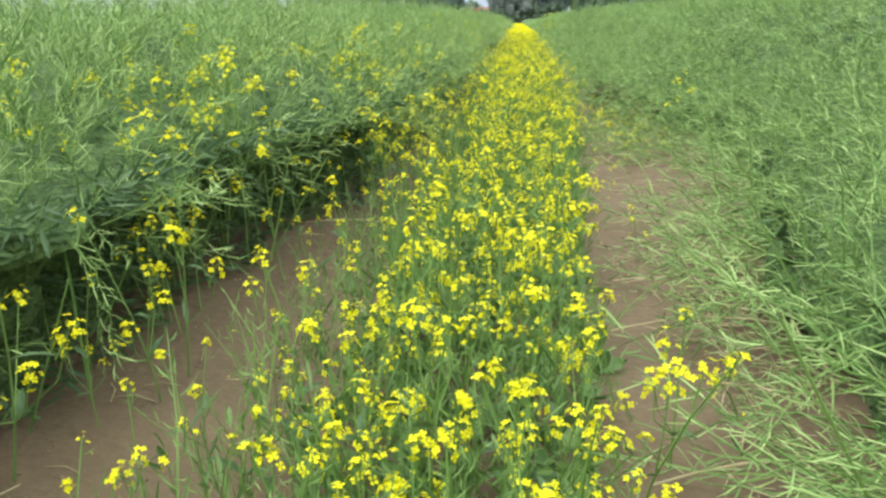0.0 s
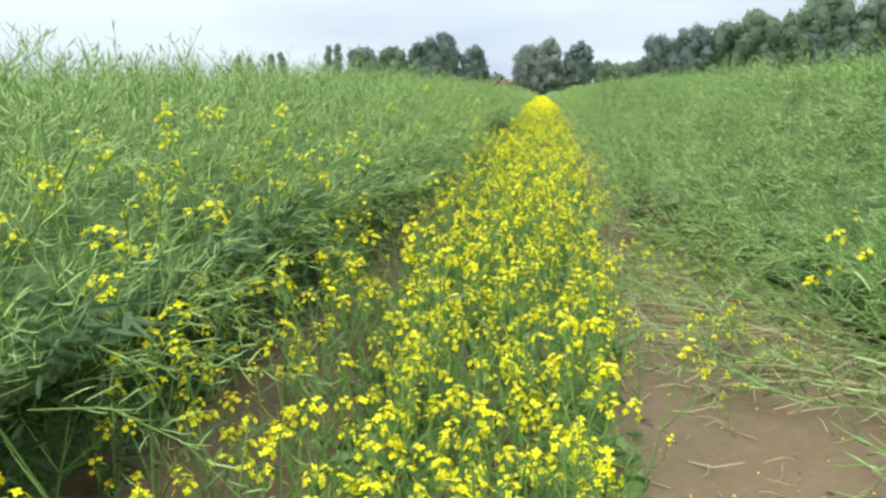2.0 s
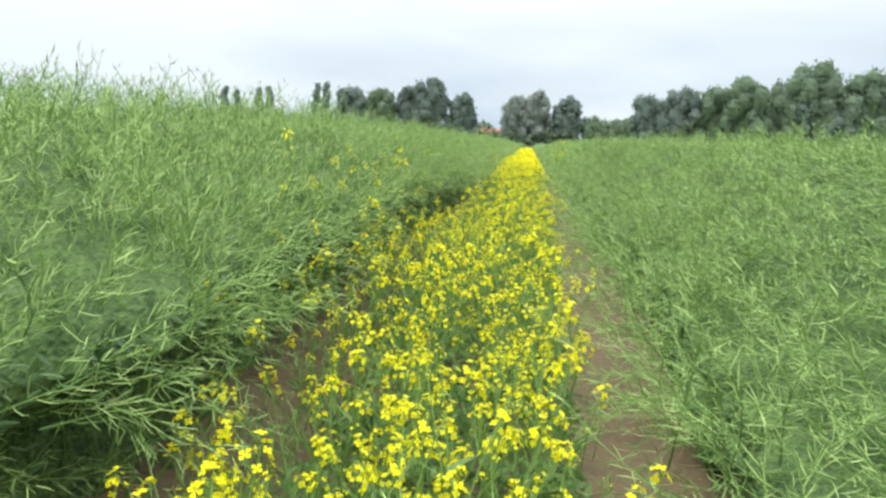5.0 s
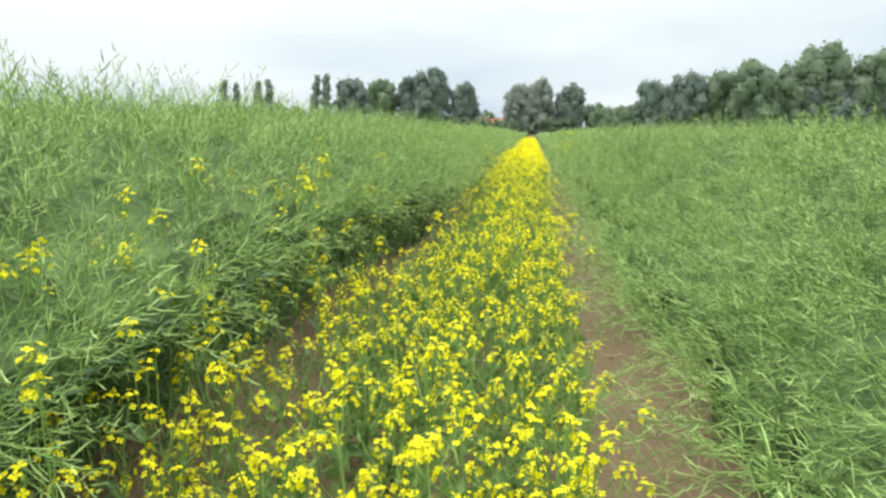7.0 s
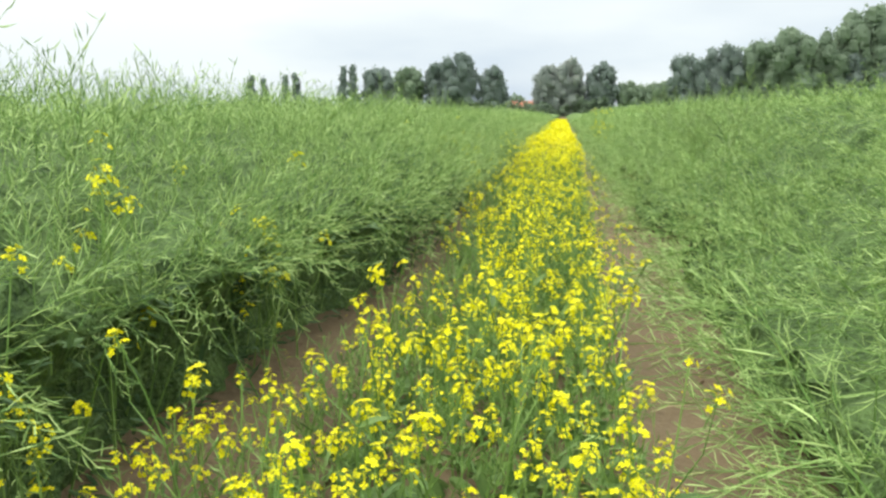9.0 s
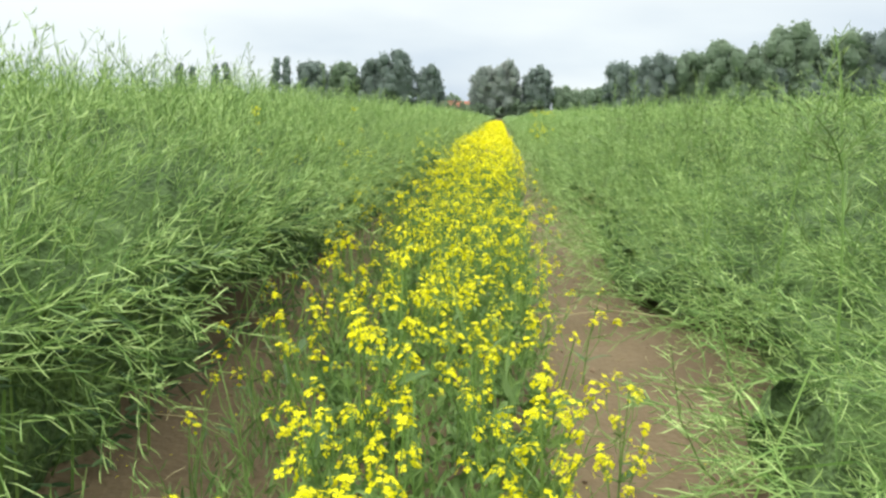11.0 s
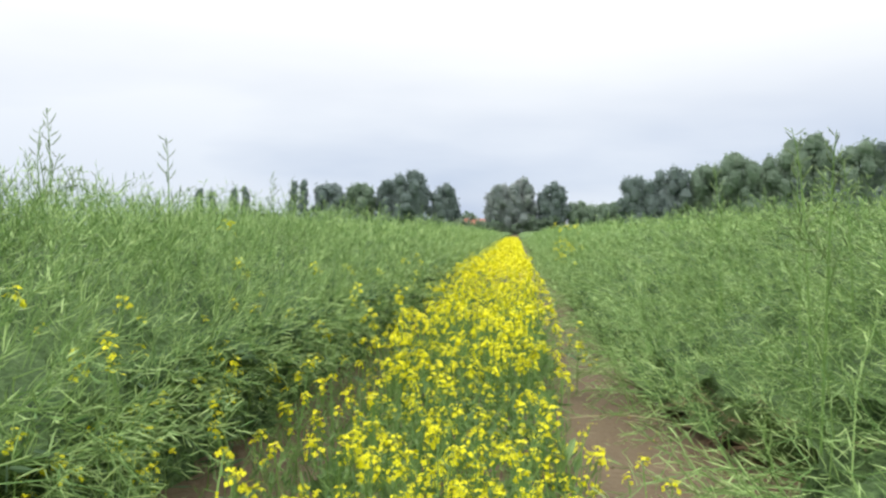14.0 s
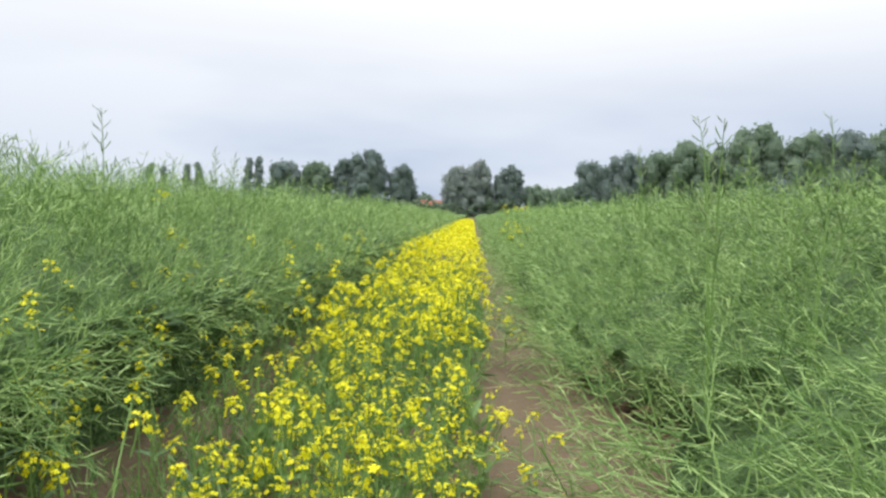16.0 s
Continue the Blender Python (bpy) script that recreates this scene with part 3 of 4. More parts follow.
# ---- the flowering strip ----
KINDS = [flowering_plant(rng.uniform(0.40, 0.64), int(rng.integers(5, 9)), rng.uniform(0.08, 0.15)) for _ in range(9)]
TALL = [flowering_plant(rng.uniform(0.75, 1.0), int(rng.integers(4, 7)), rng.uniform(0.10, 0.17), "late_rape_plant", 1.1) for _ in range(4)]
SPARSE = [flowering_plant(rng.uniform(0.44, 0.56), int(rng.integers(2, 4)), rng.uniform(0.05, 0.08), "small_rape_plant", 1.05) for _ in range(4)]
STRIP = "yellow flowering rape plant in the strip between wheel tracks"


# where the flowers begin and end along the way
BLOOM_LEFT = ([0, 2.2, 4.4, 5.6, 6.7, 8, 9, 10.7, 13, 14, 15.7, 17, 18.3, 20, 20.8, 22.2, 23.2, 24.3, 25.3, 26.5, 28.2, 31], [-0.74, -0.74, -0.78, -0.62, -0.72, -0.72, -0.66, -0.60, -0.66, -0.80, -0.88, -0.80, -0.90, -0.82, -0.66, -0.60, -0.74, -0.66, -0.78, -0.86, -0.98, -1.0])
BLOOM_RIGHT = ([0, 2, 3.2, 4.8, 5.8, 7.5, 9.4, 12, 14, 15.8, 18, 20.4, 22.3, 24.3, 27], [-0.07, -0.05, 0.05, 0.11, 0.20, 0.31, 0.33, 0.40, 0.30, 0.35, 0.38, 0.28, 0.30, 0.26, 0.30])


def strip_sides(y):
    c = centre(y)
    return c + float(np.interp(y, *BLOOM_LEFT)) - 0.20 + 0.06 * wob(y, 3, 0.9), c + float(np.interp(y, *BLOOM_RIGHT)) - 0.01 + 0.05 * wob(y, 4, 0.9)


used = set()


def stand(kinds, k, m, label, group):
    """The first use takes the built plant itself, later ones a copy."""
    root = kinds[k][0]
    if root in used:
        root = copy_thing(root, m @ Matrix.Scale(1 / root.scale[0], 4))
    else:
        used.add(root)
        root.matrix_basis = m
    return tagged(root, label, "plant", group)


spots = []
y = 0.2
while y < 38:
    a, b = strip_sides(y)
    tries = 5 if 8 < y < 12 else 4
    for k in range(tries):
        x = a - 0.24 + (k + rng.random()) / tries * (b - a + 0.32)
        thin = 1.0 if x > a + 0.25 else (0.05 if y < 6 or 20 < y < 24 else 0.13) + 0.32 * math.exp(-((y - 16.5) / 4.0) ** 2)
        if b - 0.04 < x:
            thin = 0.2
        if rng.random() < thin * (0.72 if y > 21 else 0.86):
            spots.append((x, y + rng.uniform(-0.05, 0.05)))
    y += 0.085
near = [p for p in spots if p[1] < 3.8]
rest = [p for p in spots if p[1] >= 3.8]
for x, y in near:
    m = pose(x, y, land(x, y) - 0.01, rng.normal(0, 5), rng.normal(0, 5), rng.uniform(0, 360)) @ Matrix.Scale(rng.uniform(0.8, 1.15), 4)
    stand(KINDS, int(rng.integers(len(KINDS))), m, STRIP, "flowering strip")

rest += [(rng.uniform(-0.75, 0.02), rng.uniform(-8, 0.1)) for _ in range(150)]
n = len(rest)
pts = np.array([(x, y, land(x, y) - 0.01) for x, y in rest])
up = np.stack((rng.normal(0, 0.09, n), rng.normal(0, 0.09, n), np.ones(n)), 1)
crowd = [k[1] for k in KINDS] + [light_plant(rng.uniform(0.42, 0.64), int(rng.integers(5, 8)), rng.uniform(0.08, 0.15)) for _ in range(9)]
which = rng.integers(0, len(KINDS), n) + np.where((pts[:, 1] > 29) | (pts[:, 1] < 0.15), len(KINDS), 0)
soups = [scatter(crowd, which, basis(up, rng.uniform(0, 6.3, n)), rng.uniform(0.85, 1.15, n) * np.interp(pts[:, 1], [6.5, 8.5, 14, 22, 30], [1.0, 1.04, 1.14, 1.10, 1.12]), pts)]
n = 3600
fy = 38 + 82 * rng.uniform(0, 1, n) ** 1.2
fx = np.array([rng.uniform(*strip_sides(b)) for b in fy])
fp = np.stack((fx, fy, rng.uniform(0.40, 0.70, n)), 1)
up = np.stack((rng.normal(0, 0.3, n), rng.normal(0, 0.3, n), np.ones(n)), 1)
soups.append(scatter(HEADS_FAR, rng.integers(0, len(HEADS_FAR), n), basis(up, rng.uniform(0, 6, n)), rng.uniform(0.8, 1.3, n), fp))
n = 30500
gy = np.concatenate((rng.uniform(0.2, 36, 28000), rng.uniform(36, 110, 2500)))
gx = np.array([rng.uniform(strip_sides(b)[0] - 0.05, strip_sides(b)[1] - 0.04) for b in gy])
gp = np.stack((gx, gy, np.array([land(a, b) for a, b in zip(gx, gy)]) + rng.uniform(0, 0.34, n)), 1)
gd = np.stack((rng.normal(0, 0.65, n), rng.normal(0, 0.65, n), np.ones(n)), 1)
v, f, m = scatter(LEAVES_SLIM, rng.integers(0, len(LEAVES_SLIM), n), basis(gd, rng.uniform(0, 6, n)), rng.uniform(0.5, 1.0, n), gp)
soups.append((v, f, m + 3))
n = 9000
hy = rng.uniform(0.2, 34, n)
hx = np.array([rng.uniform(strip_sides(b)[0] + 0.16, strip_sides(b)[1]) for b in hy])
hp = np.stack((hx, hy, np.array([land(a, b) for a, b in zip(hx, hy)]) + rng.uniform(0.0, 0.12, n)), 1)
hd = np.stack((rng.normal(0, 1.0, n), rng.normal(0, 1.0, n), rng.uniform(0.2, 0.9, n)), 1)
v, f, m = scatter(LEAVES_BROAD, rng.integers(0, len(LEAVES_BROAD), n), basis(hd, rng.uniform(0, 6, n)), rng.uniform(0.7, 1.2, n), hp)
soups.append((v, f, m + 3))
n = 4700
qy = np.concatenate((rng.uniform(0.2, 34, 4000), rng.uniform(34, 70, 700)))
qx = np.array([rng.uniform(strip_sides(b)[0] - 0.10, strip_sides(b)[1] + 0.02) for b in qy])
qp = np.stack((qx, qy, np.array([land(a, b) for a, b in zip(qx, qy)]) + rng.uniform(0, 0.22, n)), 1)
qd = np.stack((rng.normal(0, 0.28, n), rng.normal(0, 0.28, n), np.ones(n)), 1)
v, f, m = scatter(RACEMES_FINE, rng.integers(0, len(RACEMES_FINE), n), basis(qd, rng.uniform(0, 6, n)), rng.uniform(0.7, 1.2, n), qp)
soups.append((v, f, m * 0 + 2))
tagged(new("flowering_rape_strip", mesh_of("flowering_rape_strip", joined(soups), [PETAL, BUD, STEM, LEAF_YOUNG])), "strip of yellow flowering rape among bluish-green leaves", "plants", kind="stuff")

# late flowering plants at the foot of the standing crop
LATE = "tall late rape plant with yellow flower heads in the crop"
STRAY = "small yellow flowering rape plant beside the bare track"
for i in range(228):
    y = rng.uniform(12.8, 16.2) if i > 209 else rng.uniform(12, 36) if i > 184 else rng.uniform(15, 20.5) if i > 158 else rng.uniform(1.8, 11) if i > 66 else rng.uniform(2.8, 8.5)
    deep = i % 2 > 0 if i > 209 else i % 4 > 0 if i > 66 else i % 3 > 0
    x = edge_left(y) - (rng.uniform(0.10, 1.1) if deep else rng.uniform(-0.24, 0.14))
    m = pose(x, y, 0, rng.normal(0, 6), rng.normal(6, 8), rng.uniform(0, 360)) @ Matrix.Scale(rng.uniform(1.0, 1.32) if deep else rng.uniform(0.55, 1.08), 4)
    stand(TALL, int(rng.integers(len(TALL))), m, LATE, "late flowers in the crop")
for i in range(24):
    y = rng.uniform(25.3, 32)
    m = pose(edge_left(y) - rng.uniform(-0.12, 0.35), y, 0, rng.normal(0, 6), rng.normal(6, 8), rng.uniform(0, 360)) @ Matrix.Scale(rng.uniform(0.6, 1.2), 4)
    stand(TALL, int(rng.integers(len(TALL))), m, LATE, "late flowers in the crop")
# loose fringe of small plants along the strip: stretch of y, of x, height, number
FRINGE = [(2.0, 3.3, -1.12, -0.85, 0.38, 10), (3.6, 5.0, -1.05, -0.60, 0.46, 11), (6.6, 8.0, -1.15, -0.40, 0.50, 10), (13.7, 15.0, -1.10, -0.68, 0.50, 11), (16.3, 17.6, -1.45, -0.70, 0.50, 16), (21.8, 23.6, -0.98, -0.62, 0.45, 13), (23.9, 25.0, -1.10, -0.60, 0.50, 12), (26.3, 30.6, -1.20, -0.75, 0.50, 10)]
for y0, y1, x0, x1, top, count in FRINGE:
    for _ in range(count):
        x, y, k = rng.uniform(x0, x1), rng.uniform(y0, y1), int(rng.integers(len(SPARSE)))
        m = pose(x, y, land(x, y) - 0.01, rng.normal(0, 6), rng.normal(0, 6), rng.uniform(0, 360)) @ Matrix.Scale(top * rng.uniform(0.8, 1.2) / SPARSE[k][2], 4)
        stand(SPARSE, k, m, "small yellow flowering rape plant at the strip's edge", "fringe of the strip")
# plants that stand out on their own: x, y and the height of the topmost head
IN_CROP = [(-1.06, 8.05, 0.68), (-1.9, 28.9, 1.26), (-1.87, 26.3, 0.78), (-1.21, 25.6, 0.85), (-1.37, 27.0, 0.6), (-1.85, 15.5, 1.28), (-1.69, 17.8, 0.98), (-1.9, 17.8, 1.05), (-1.56, 20.0, 0.87), (-1.67, 18.8, 1.26), (-1.45, 20.2, 1.1), (-1.43, 17.3, 0.69), (-1.43, 13.9, 0.71), (-2.05, 7.0, 0.92), (-1.55, 7.2, 0.58), (-1.4, 10.8, 0.56), (-1.38, 26.94, 0.59), (-1.43, 26.83, 0.85), (-1.57, 26.76, 0.39), (-2.08, 26.29, 1.26), (-1.72, 17.39, 0.8), (-1.52, 7.12, 0.6), (-2.07, 7.0, 0.91), (-1.73, 7.23, 0.78), (-1.59, 5.64, 0.6)]
ON_LEFT_TRACK = [(-1.05, 25.1, 0.7), (-1.02, 7.7, 0.9), (-0.74, 27.55, 0.51), (-0.78, 29.64, 0.86), (-0.87, 25.75, 0.64), (-0.81, 22.76, 0.56), (-1.04, 15.13, 0.5), (-0.42, 6.92, 0.9), (-0.82, 6.94, 0.5), (-1.08, 7.0, 0.58), (-0.78, 5.1, 0.75), (-0.61, 4.58, 0.52), (-0.9, 4.59, 0.72), (-0.88, 11.25, 0.45), (-0.76, 5.89, 0.34)]
ON_RIGHT_TRACK = [(0.35, 4.4, 0.3), (0.2, 2.7, 0.45), (0.72, 7.8, 0.26), (0.64, 7.0, 0.2), (0.47, 27.0, 0.5), (0.51, 22.4, 0.38), (0.45, 26.0, 0.36), (0.49, 23.5, 0.48), (0.36, 13.7, 0.66), (0.95, 41.0, 1.38), (1.12, 42.5, 1.42), (1.02, 44.0, 1.44), (1.25, 43.2, 1.42), (1.35, 46.0, 1.5), (1.5, 47.0, 1.5), (1.2, 48.0, 1.52), (0.48, 30.57, 0.55), (0.34, 24.86, 0.24), (0.34, 24.98, 0.43), (0.4, 21.1, 0.41), (0.42, 21.97, 0.3), (0.48, 22.24, 0.44), (0.41, 15.54, 0.52), (0.34, 15.05, 0.52), (0.31, 13.6, 0.6), (0.72, 7.79, 0.24), (1.05, 7.25, 0.75), (0.31, 6.99, 0.4), (0.36, 5.9, 0.25), (0.46, 10.62, 0.43), (0.51, 9.03, 0.38), (0.49, 11.65, 0.48)]
for x, y, top in IN_CROP + ON_LEFT_TRACK + ON_RIGHT_TRACK:
    kinds = TALL if top > 0.62 else KINDS
    k = int(rng.integers(len(kinds)))
    base = land(x, y) - 0.01
    m = pose(x, y, base, 0, 0, rng.uniform(0, 360)) @ Matrix.Scale((top - base) / kinds[k][2], 4)
    stand(kinds, k, m, LATE if top > 0.62 else STRAY, "late flowers in the crop" if top > 0.62 else "stray flowers by the track")
for i in range(26):
    y = rng.uniform(6.8, 10.0)
    x = rng.uniform(0.6, edge_right(y) + 0.4)
    m = pose(x, y, land(x, y) - 0.01, rng.normal(0, 8), rng.normal(0, 8), rng.uniform(0, 360)) @ Matrix.Scale(rng.uniform(0.4, 0.65), 4)
    stand(KINDS, int(rng.integers(len(KINDS))), m, STRAY, "stray flowers by the track")


# ---- tall stalks above the crop ----
def loose_pod():
    q = Soup()
    pod(q, np.zeros(3), (0, 0, 1), 0.1, 0.0052, rng.uniform(0.15, 0.5), 0, False, (1, 0, 0))
    return mesh_of("pod", q.done(), [POD_LOOSE], True)


LOOSE_PODS = [loose_pod() for _ in range(6)]


def pod_branch(root, p, d, length, pods, droop, label):
    """A side branch whose pods are pieces of their own."""
    fr = basis(np.asarray(d, float)[None], rng.uniform(0, 6, 1))[0]
    line = lambda t: p + fr @ np.array([droop * length * t * t, 0, length * (t - 0.2 * droop * t * t)])
    q = Soup()
    tube(q, [line(t) for t in (0, 0.35, 0.7, 1)], [0.0040, 0.0034, 0.0028, 0.0020], 0)
    stalk = part("pod_branch", q.done(), [STEM], root, label)
    for i in range(pods):
        t = 0.15 + 0.85 * (i + rng.uniform(0, 0.5)) / pods
        a = i * 2.4 + rng.normal(0, 0.3)
        z = fr @ np.array([math.cos(a), math.sin(a), rng.uniform(0.2, 0.8)])
        z /= np.linalg.norm(z)
        x = fr[:, 2] - z * (fr[:, 2] @ z)
        x /= np.linalg.norm(x)
        m = np.eye(4)
        m[:3, :3] = np.stack((x, np.cross(z, x), z), 1) * rng.uniform(0.7, 1.1) * (1.05 - 0.4 * t)
        m[:3, 3] = line(min(t, 1))
        one = new("pod", LOOSE_PODS[int(rng.integers(6))])
        one.parent = stalk
        one.matrix_basis = Matrix(m.tolist())


def tall_stalk(height):
    root = new("tall_rape_stalk")
    q = Soup()
    lean = rng.normal(0, 0.05, 2)
    line = lambda t: np.array([lean[0] * t * t * height, lean[1] * t * t * height, height * t])
    tube(q, [line(t) for t in np.linspace(0, 1, 7)], np.linspace(0.0075, 0.0042, 7), 0, 5)
    part("stem", q.done(), [STEM], root)
    for k in range(4):
        a = k * 2.4 + rng.uniform(0, 0.6)
        pod_branch(root, line(rng.uniform(0.66, 0.94)), (math.cos(a) * 0.9, math.sin(a) * 0.9, 1.0), rng.uniform(0.24, 0.38), 9, 0.2, "side branch set with slim pods")
    pod_branch(root, line(1.0), (lean[0], lean[1], 1.0), 0.35, 11, 0.12, "topmost branch set with slim pods")
    return root


STALKS = [tall_stalk(h) for h in (1.45, 1.55, 1.35)]
stalk_spots = [(1.31, 27.82, 1.74), (1.99, 28.29, 1.87), (-1.72, 29.6, 1.60), (-2.24, 29.1, 1.86), (-2.58, 28.5, 1.84), (-2.87, 28.4, 1.55), (-2.89, 31.8, 1.67), (-2.78, 32.9, 1.88), (-3.05, 21.6, 1.84), (-3.26, 18.1, 1.73), (-2.72, 12.3, 1.39), (-2.91, 26.6, 1.58), (-2.97, 27.8, 1.77), (-2.46, 25.3, 1.63), (-2.9, 16.0, 1.71), (1.56, 28.6, 1.88), (1.81, 27.95, 1.55), (1.36, 22.7, 1.67), (1.9, 24.3, 1.58), (2.05, 28.4, 1.67), (1.95, 28.7, 1.65), (2.5, 28.9, 1.7), (2.25, 29.6, 1.67), (1.75, 29.3, 1.82), (1.3, 24.5, 1.56), (1.45, 25.0, 1.62), (1.55, 24.0, 1.84), (-3.19, 29.3, 2.11), (-2.99, 29.6, 1.67), (1.54, 30.3, 1.87), (2.03, 29.2, 1.8), (-3.14, 28.8, 1.77), (-2.54, 32.0, 1.89)]  # x, y, height of the tip
for i, (x, y, tip) in enumerate(stalk_spots):
    k = i % 3
    m = pose(x, y, 0, 0, 0, rng.uniform(0, 360)) @ Matrix.Scale(tip / ((1.45, 1.55, 1.35)[k] + 0.35), 4)
    if i < 3:
        STALKS[k].matrix_basis = m
        ob = STALKS[k]
    else:
        ob = copy_thing(STALKS[k], m @ Matrix.Scale(1 / STALKS[k].scale[0], 4))
    tagged(ob, "tall thin rape stalk with bare pods above the crop", "plant", "tall stalks over the crop")


# ---- stalks fallen across the bare track ----
def fallen_stalk(length):
    root = new("fallen_rape_stalk")
    s = Soup()
    pts = [np.array([-length * t, 0.05 * math.sin(3 * t), 0.015 + 0.05 * math.sin(math.pi * t)]) for t in np.linspace(0, 1, 7)]
    tube(s, pts, np.linspace(0.006, 0.003, 7), 0, 5)
    part("stem", s.done(), [STRAW], root, "pale straw-coloured stem")
    for k in range(3):
        p = pts[min(6, int((0.45 + 0.2 * k) * 6))]
        pod_branch(root, p, (-1.0, (-1) ** k * rng.uniform(0.2, 0.7), rng.uniform(0.05, 0.25)), 0.36, 9, 0.3, "side branch set with green pods")
    return root


FALLEN = [fallen_stalk(0.75), fallen_stalk(0.55), fallen_stalk(0.9)]
lying = [(2.6, 4), (3.2, -14), (3.6, 8), (4.0, -6), (4.4, 18), (4.9, -12), (5.6, 6), (6.4, -18), (7.2, 10), (7.5, -8), (7.7, 22), (7.9, 2), (8.1, -15), (8.3, 12), (8.5, -4), (8.8, 16), (9.1, -10), (9.5, 5), (21.9, 12), (22.8, -5), (24.6, 10), (27.3, -10), (28.2, 14), (29.4, -6)]
lying = [(y, turn, 0.42) for y, turn in lying] + [(5.0, 172, -0.12)] + [(6.9 + 0.2 * k, rng.normal(0, 22), rng.uniform(-0.35, 0.5)) for k in range(14)]
for i, (y, turn, off) in enumerate(lying):
    x = edge_right(y) + off if turn < 90 else edge_left(y) + off
    m = pose(x, y, land(x, y) + 0.02, 0, 0, turn)
    k = i % 3
    if i < 3:
        FALLEN[k].matrix_basis = m
        ob = FALLEN[k]
    else:
        ob = copy_thing(FALLEN[k], m)
    tagged(ob, "fallen rape stalk with green pods lying on soil", "plant", "fallen stalks on the track")


# ---- a vivid green weed standing in the crop ----
def weed(height, spread, blades):
    root = new("tall_green_weed")
    s = Soup()
    for k in range(5):
        a = k * 1.26
        tube(s, [(0, 0, 0), (0.3 * spread * math.cos(a), 0.3 * spread * math.sin(a), height * 0.5), (spread * 0.7 * math.cos(a), spread * 0.7 * math.sin(a), height * rng.uniform(0.8, 1.0))], [0.008, 0.006, 0.003], 0, 4)
    part("stem", s.done(), [STEM], root)
    for _ in range(blades):
        s = Soup()
        a, r = rng.uniform(0, 6.3), spread * math.sqrt(rng.uniform(0, 1))
        leaf(s, np.array([r * math.cos(a), r * math.sin(a), height * rng.uniform(0.45, 0.97)]), (math.cos(a), math.sin(a), 0.9), rng.uniform(0.14, 0.26), rng.uniform(0.03, 0.05), 0.35)
        part("leaf", s.done(), [WEED], root)
    return root


ob = weed(1.62, 0.26, 34)
ob.location = (4.4, 16.0, 0)
tagged(ob, "vivid green leafy weed standing in the rape crop", "plant")


# ---- crumbs, bits and petals on the soil ----
def crumb():
    s = Soup()
    v = np.array([(1, 0, 0), (-1, 0, 0), (0, 1, 0), (0, -1, 0), (0, 0, 0.7), (0, 0, -0.5)]) * rng.uniform(0.6, 1.3, (6, 1))
    s.add(v, [(0, 2, 4), (2, 1, 4), (1, 3, 4), (3, 0, 4), (2, 0, 5), (1, 2, 5), (3, 1, 5), (0, 3, 5)])
    return s.done()


def on_tracks(n, y1=36):
    y = rng.uniform(0.5, y1, n)
    x = np.where(rng.random(n) < 0.5, rng.uniform(0.2, 1.0, n), rng.uniform(-1.6, -0.7, n))
    return np.stack((x, y, np.array([land(a, b) for a, b in zip(x, y)])), 1)


n = 2600
p = on_tracks(n)
d = rng.normal(0, 1, (n, 3))
tagged(new("soil_crumbs", mesh_of("soil_crumbs", scatter([crumb() for _ in range(5)], rng.integers(0, 5, n), basis(d, rng.uniform(0, 6, n)), rng.gamma(1.5, 0.0035, n), p), [CLOD])), "small brown soil crumbs lying on the track", "soil", kind="stuff")
s = Soup()
s.add([(0, 0, 0), (0.007, 0.004, 0.002), (0.013, 0, 0), (0.007, -0.004, 0.002)], [(0, 1, 2), (0, 2, 3)])
n = 1300
p = on_tracks(n)
p[:, 2] += 0.006
d = np.stack((rng.normal(0, 0.2, n), rng.normal(0, 0.2, n), np.ones(n)), 1)
tagged(new("fallen_petals", mesh_of("fallen_petals", scatter([s.done()], np.zeros(n, int), basis(d, rng.uniform(0, 6, n)), rng.uniform(0.7, 1.3, n), p), [PETAL])), "fallen yellow petals scattered over the brown soil", "petals", kind="stuff")


bits = []
for _ in range(4):
    s = Soup()
    tube(s, [(0, 0, 0), (0.01, 0, 0.05), (0, 0.006, 0.11)], [0.0016, 0.002, 0.0012], 0)
    bits.append(s.done())
n = 900
p = on_tracks(n)
more = np.arange(n) < 500
p[more, 1] = rng.uniform(2.5, 10.5, 500)
p[more, 0] = rng.uniform(0.35, 1.5, 500)
p[:, 2] = np.array([land(a, b) for a, b in p[:, :2]]) + 0.008
d = np.stack((rng.normal(0, 1, n), rng.normal(0, 0.6, n), rng.uniform(-0.02, 0.12, n)), 1)
tagged(new("straw_bits", mesh_of("straw_bits", scatter(bits, rng.integers(0, 4, n), basis(d, rng.uniform(0, 6, n)), rng.uniform(0.5, 1.8, n), p), [STRAW])), "dry straw bits strewn over the bare soil", "straw", kind="stuff")


# ---- trees at the field's far side ----
def clump():
    """A spray of leaves: crossed, bent faces."""
    s = Soup()
    for _ in range(3):
        fr = basis(rng.normal(0, 0.45, (1, 3)) + (0, 0, 1), rng.uniform(0, 6, 1))[0]
        c = rng.normal(0, 0.25, 3)
        a, b = fr[:, 0] * rng.uniform(0.3, 0.6), fr[:, 1] * rng.uniform(0.2, 0.45)
        s.add([c - a, c - b + fr[:, 2] * 0.1, c + a, c + b - fr[:, 2] * 0.1], [(0, 1, 2), (0, 2, 3)])
    return s.done()


CLUMPS = [clump() for _ in range(6)]


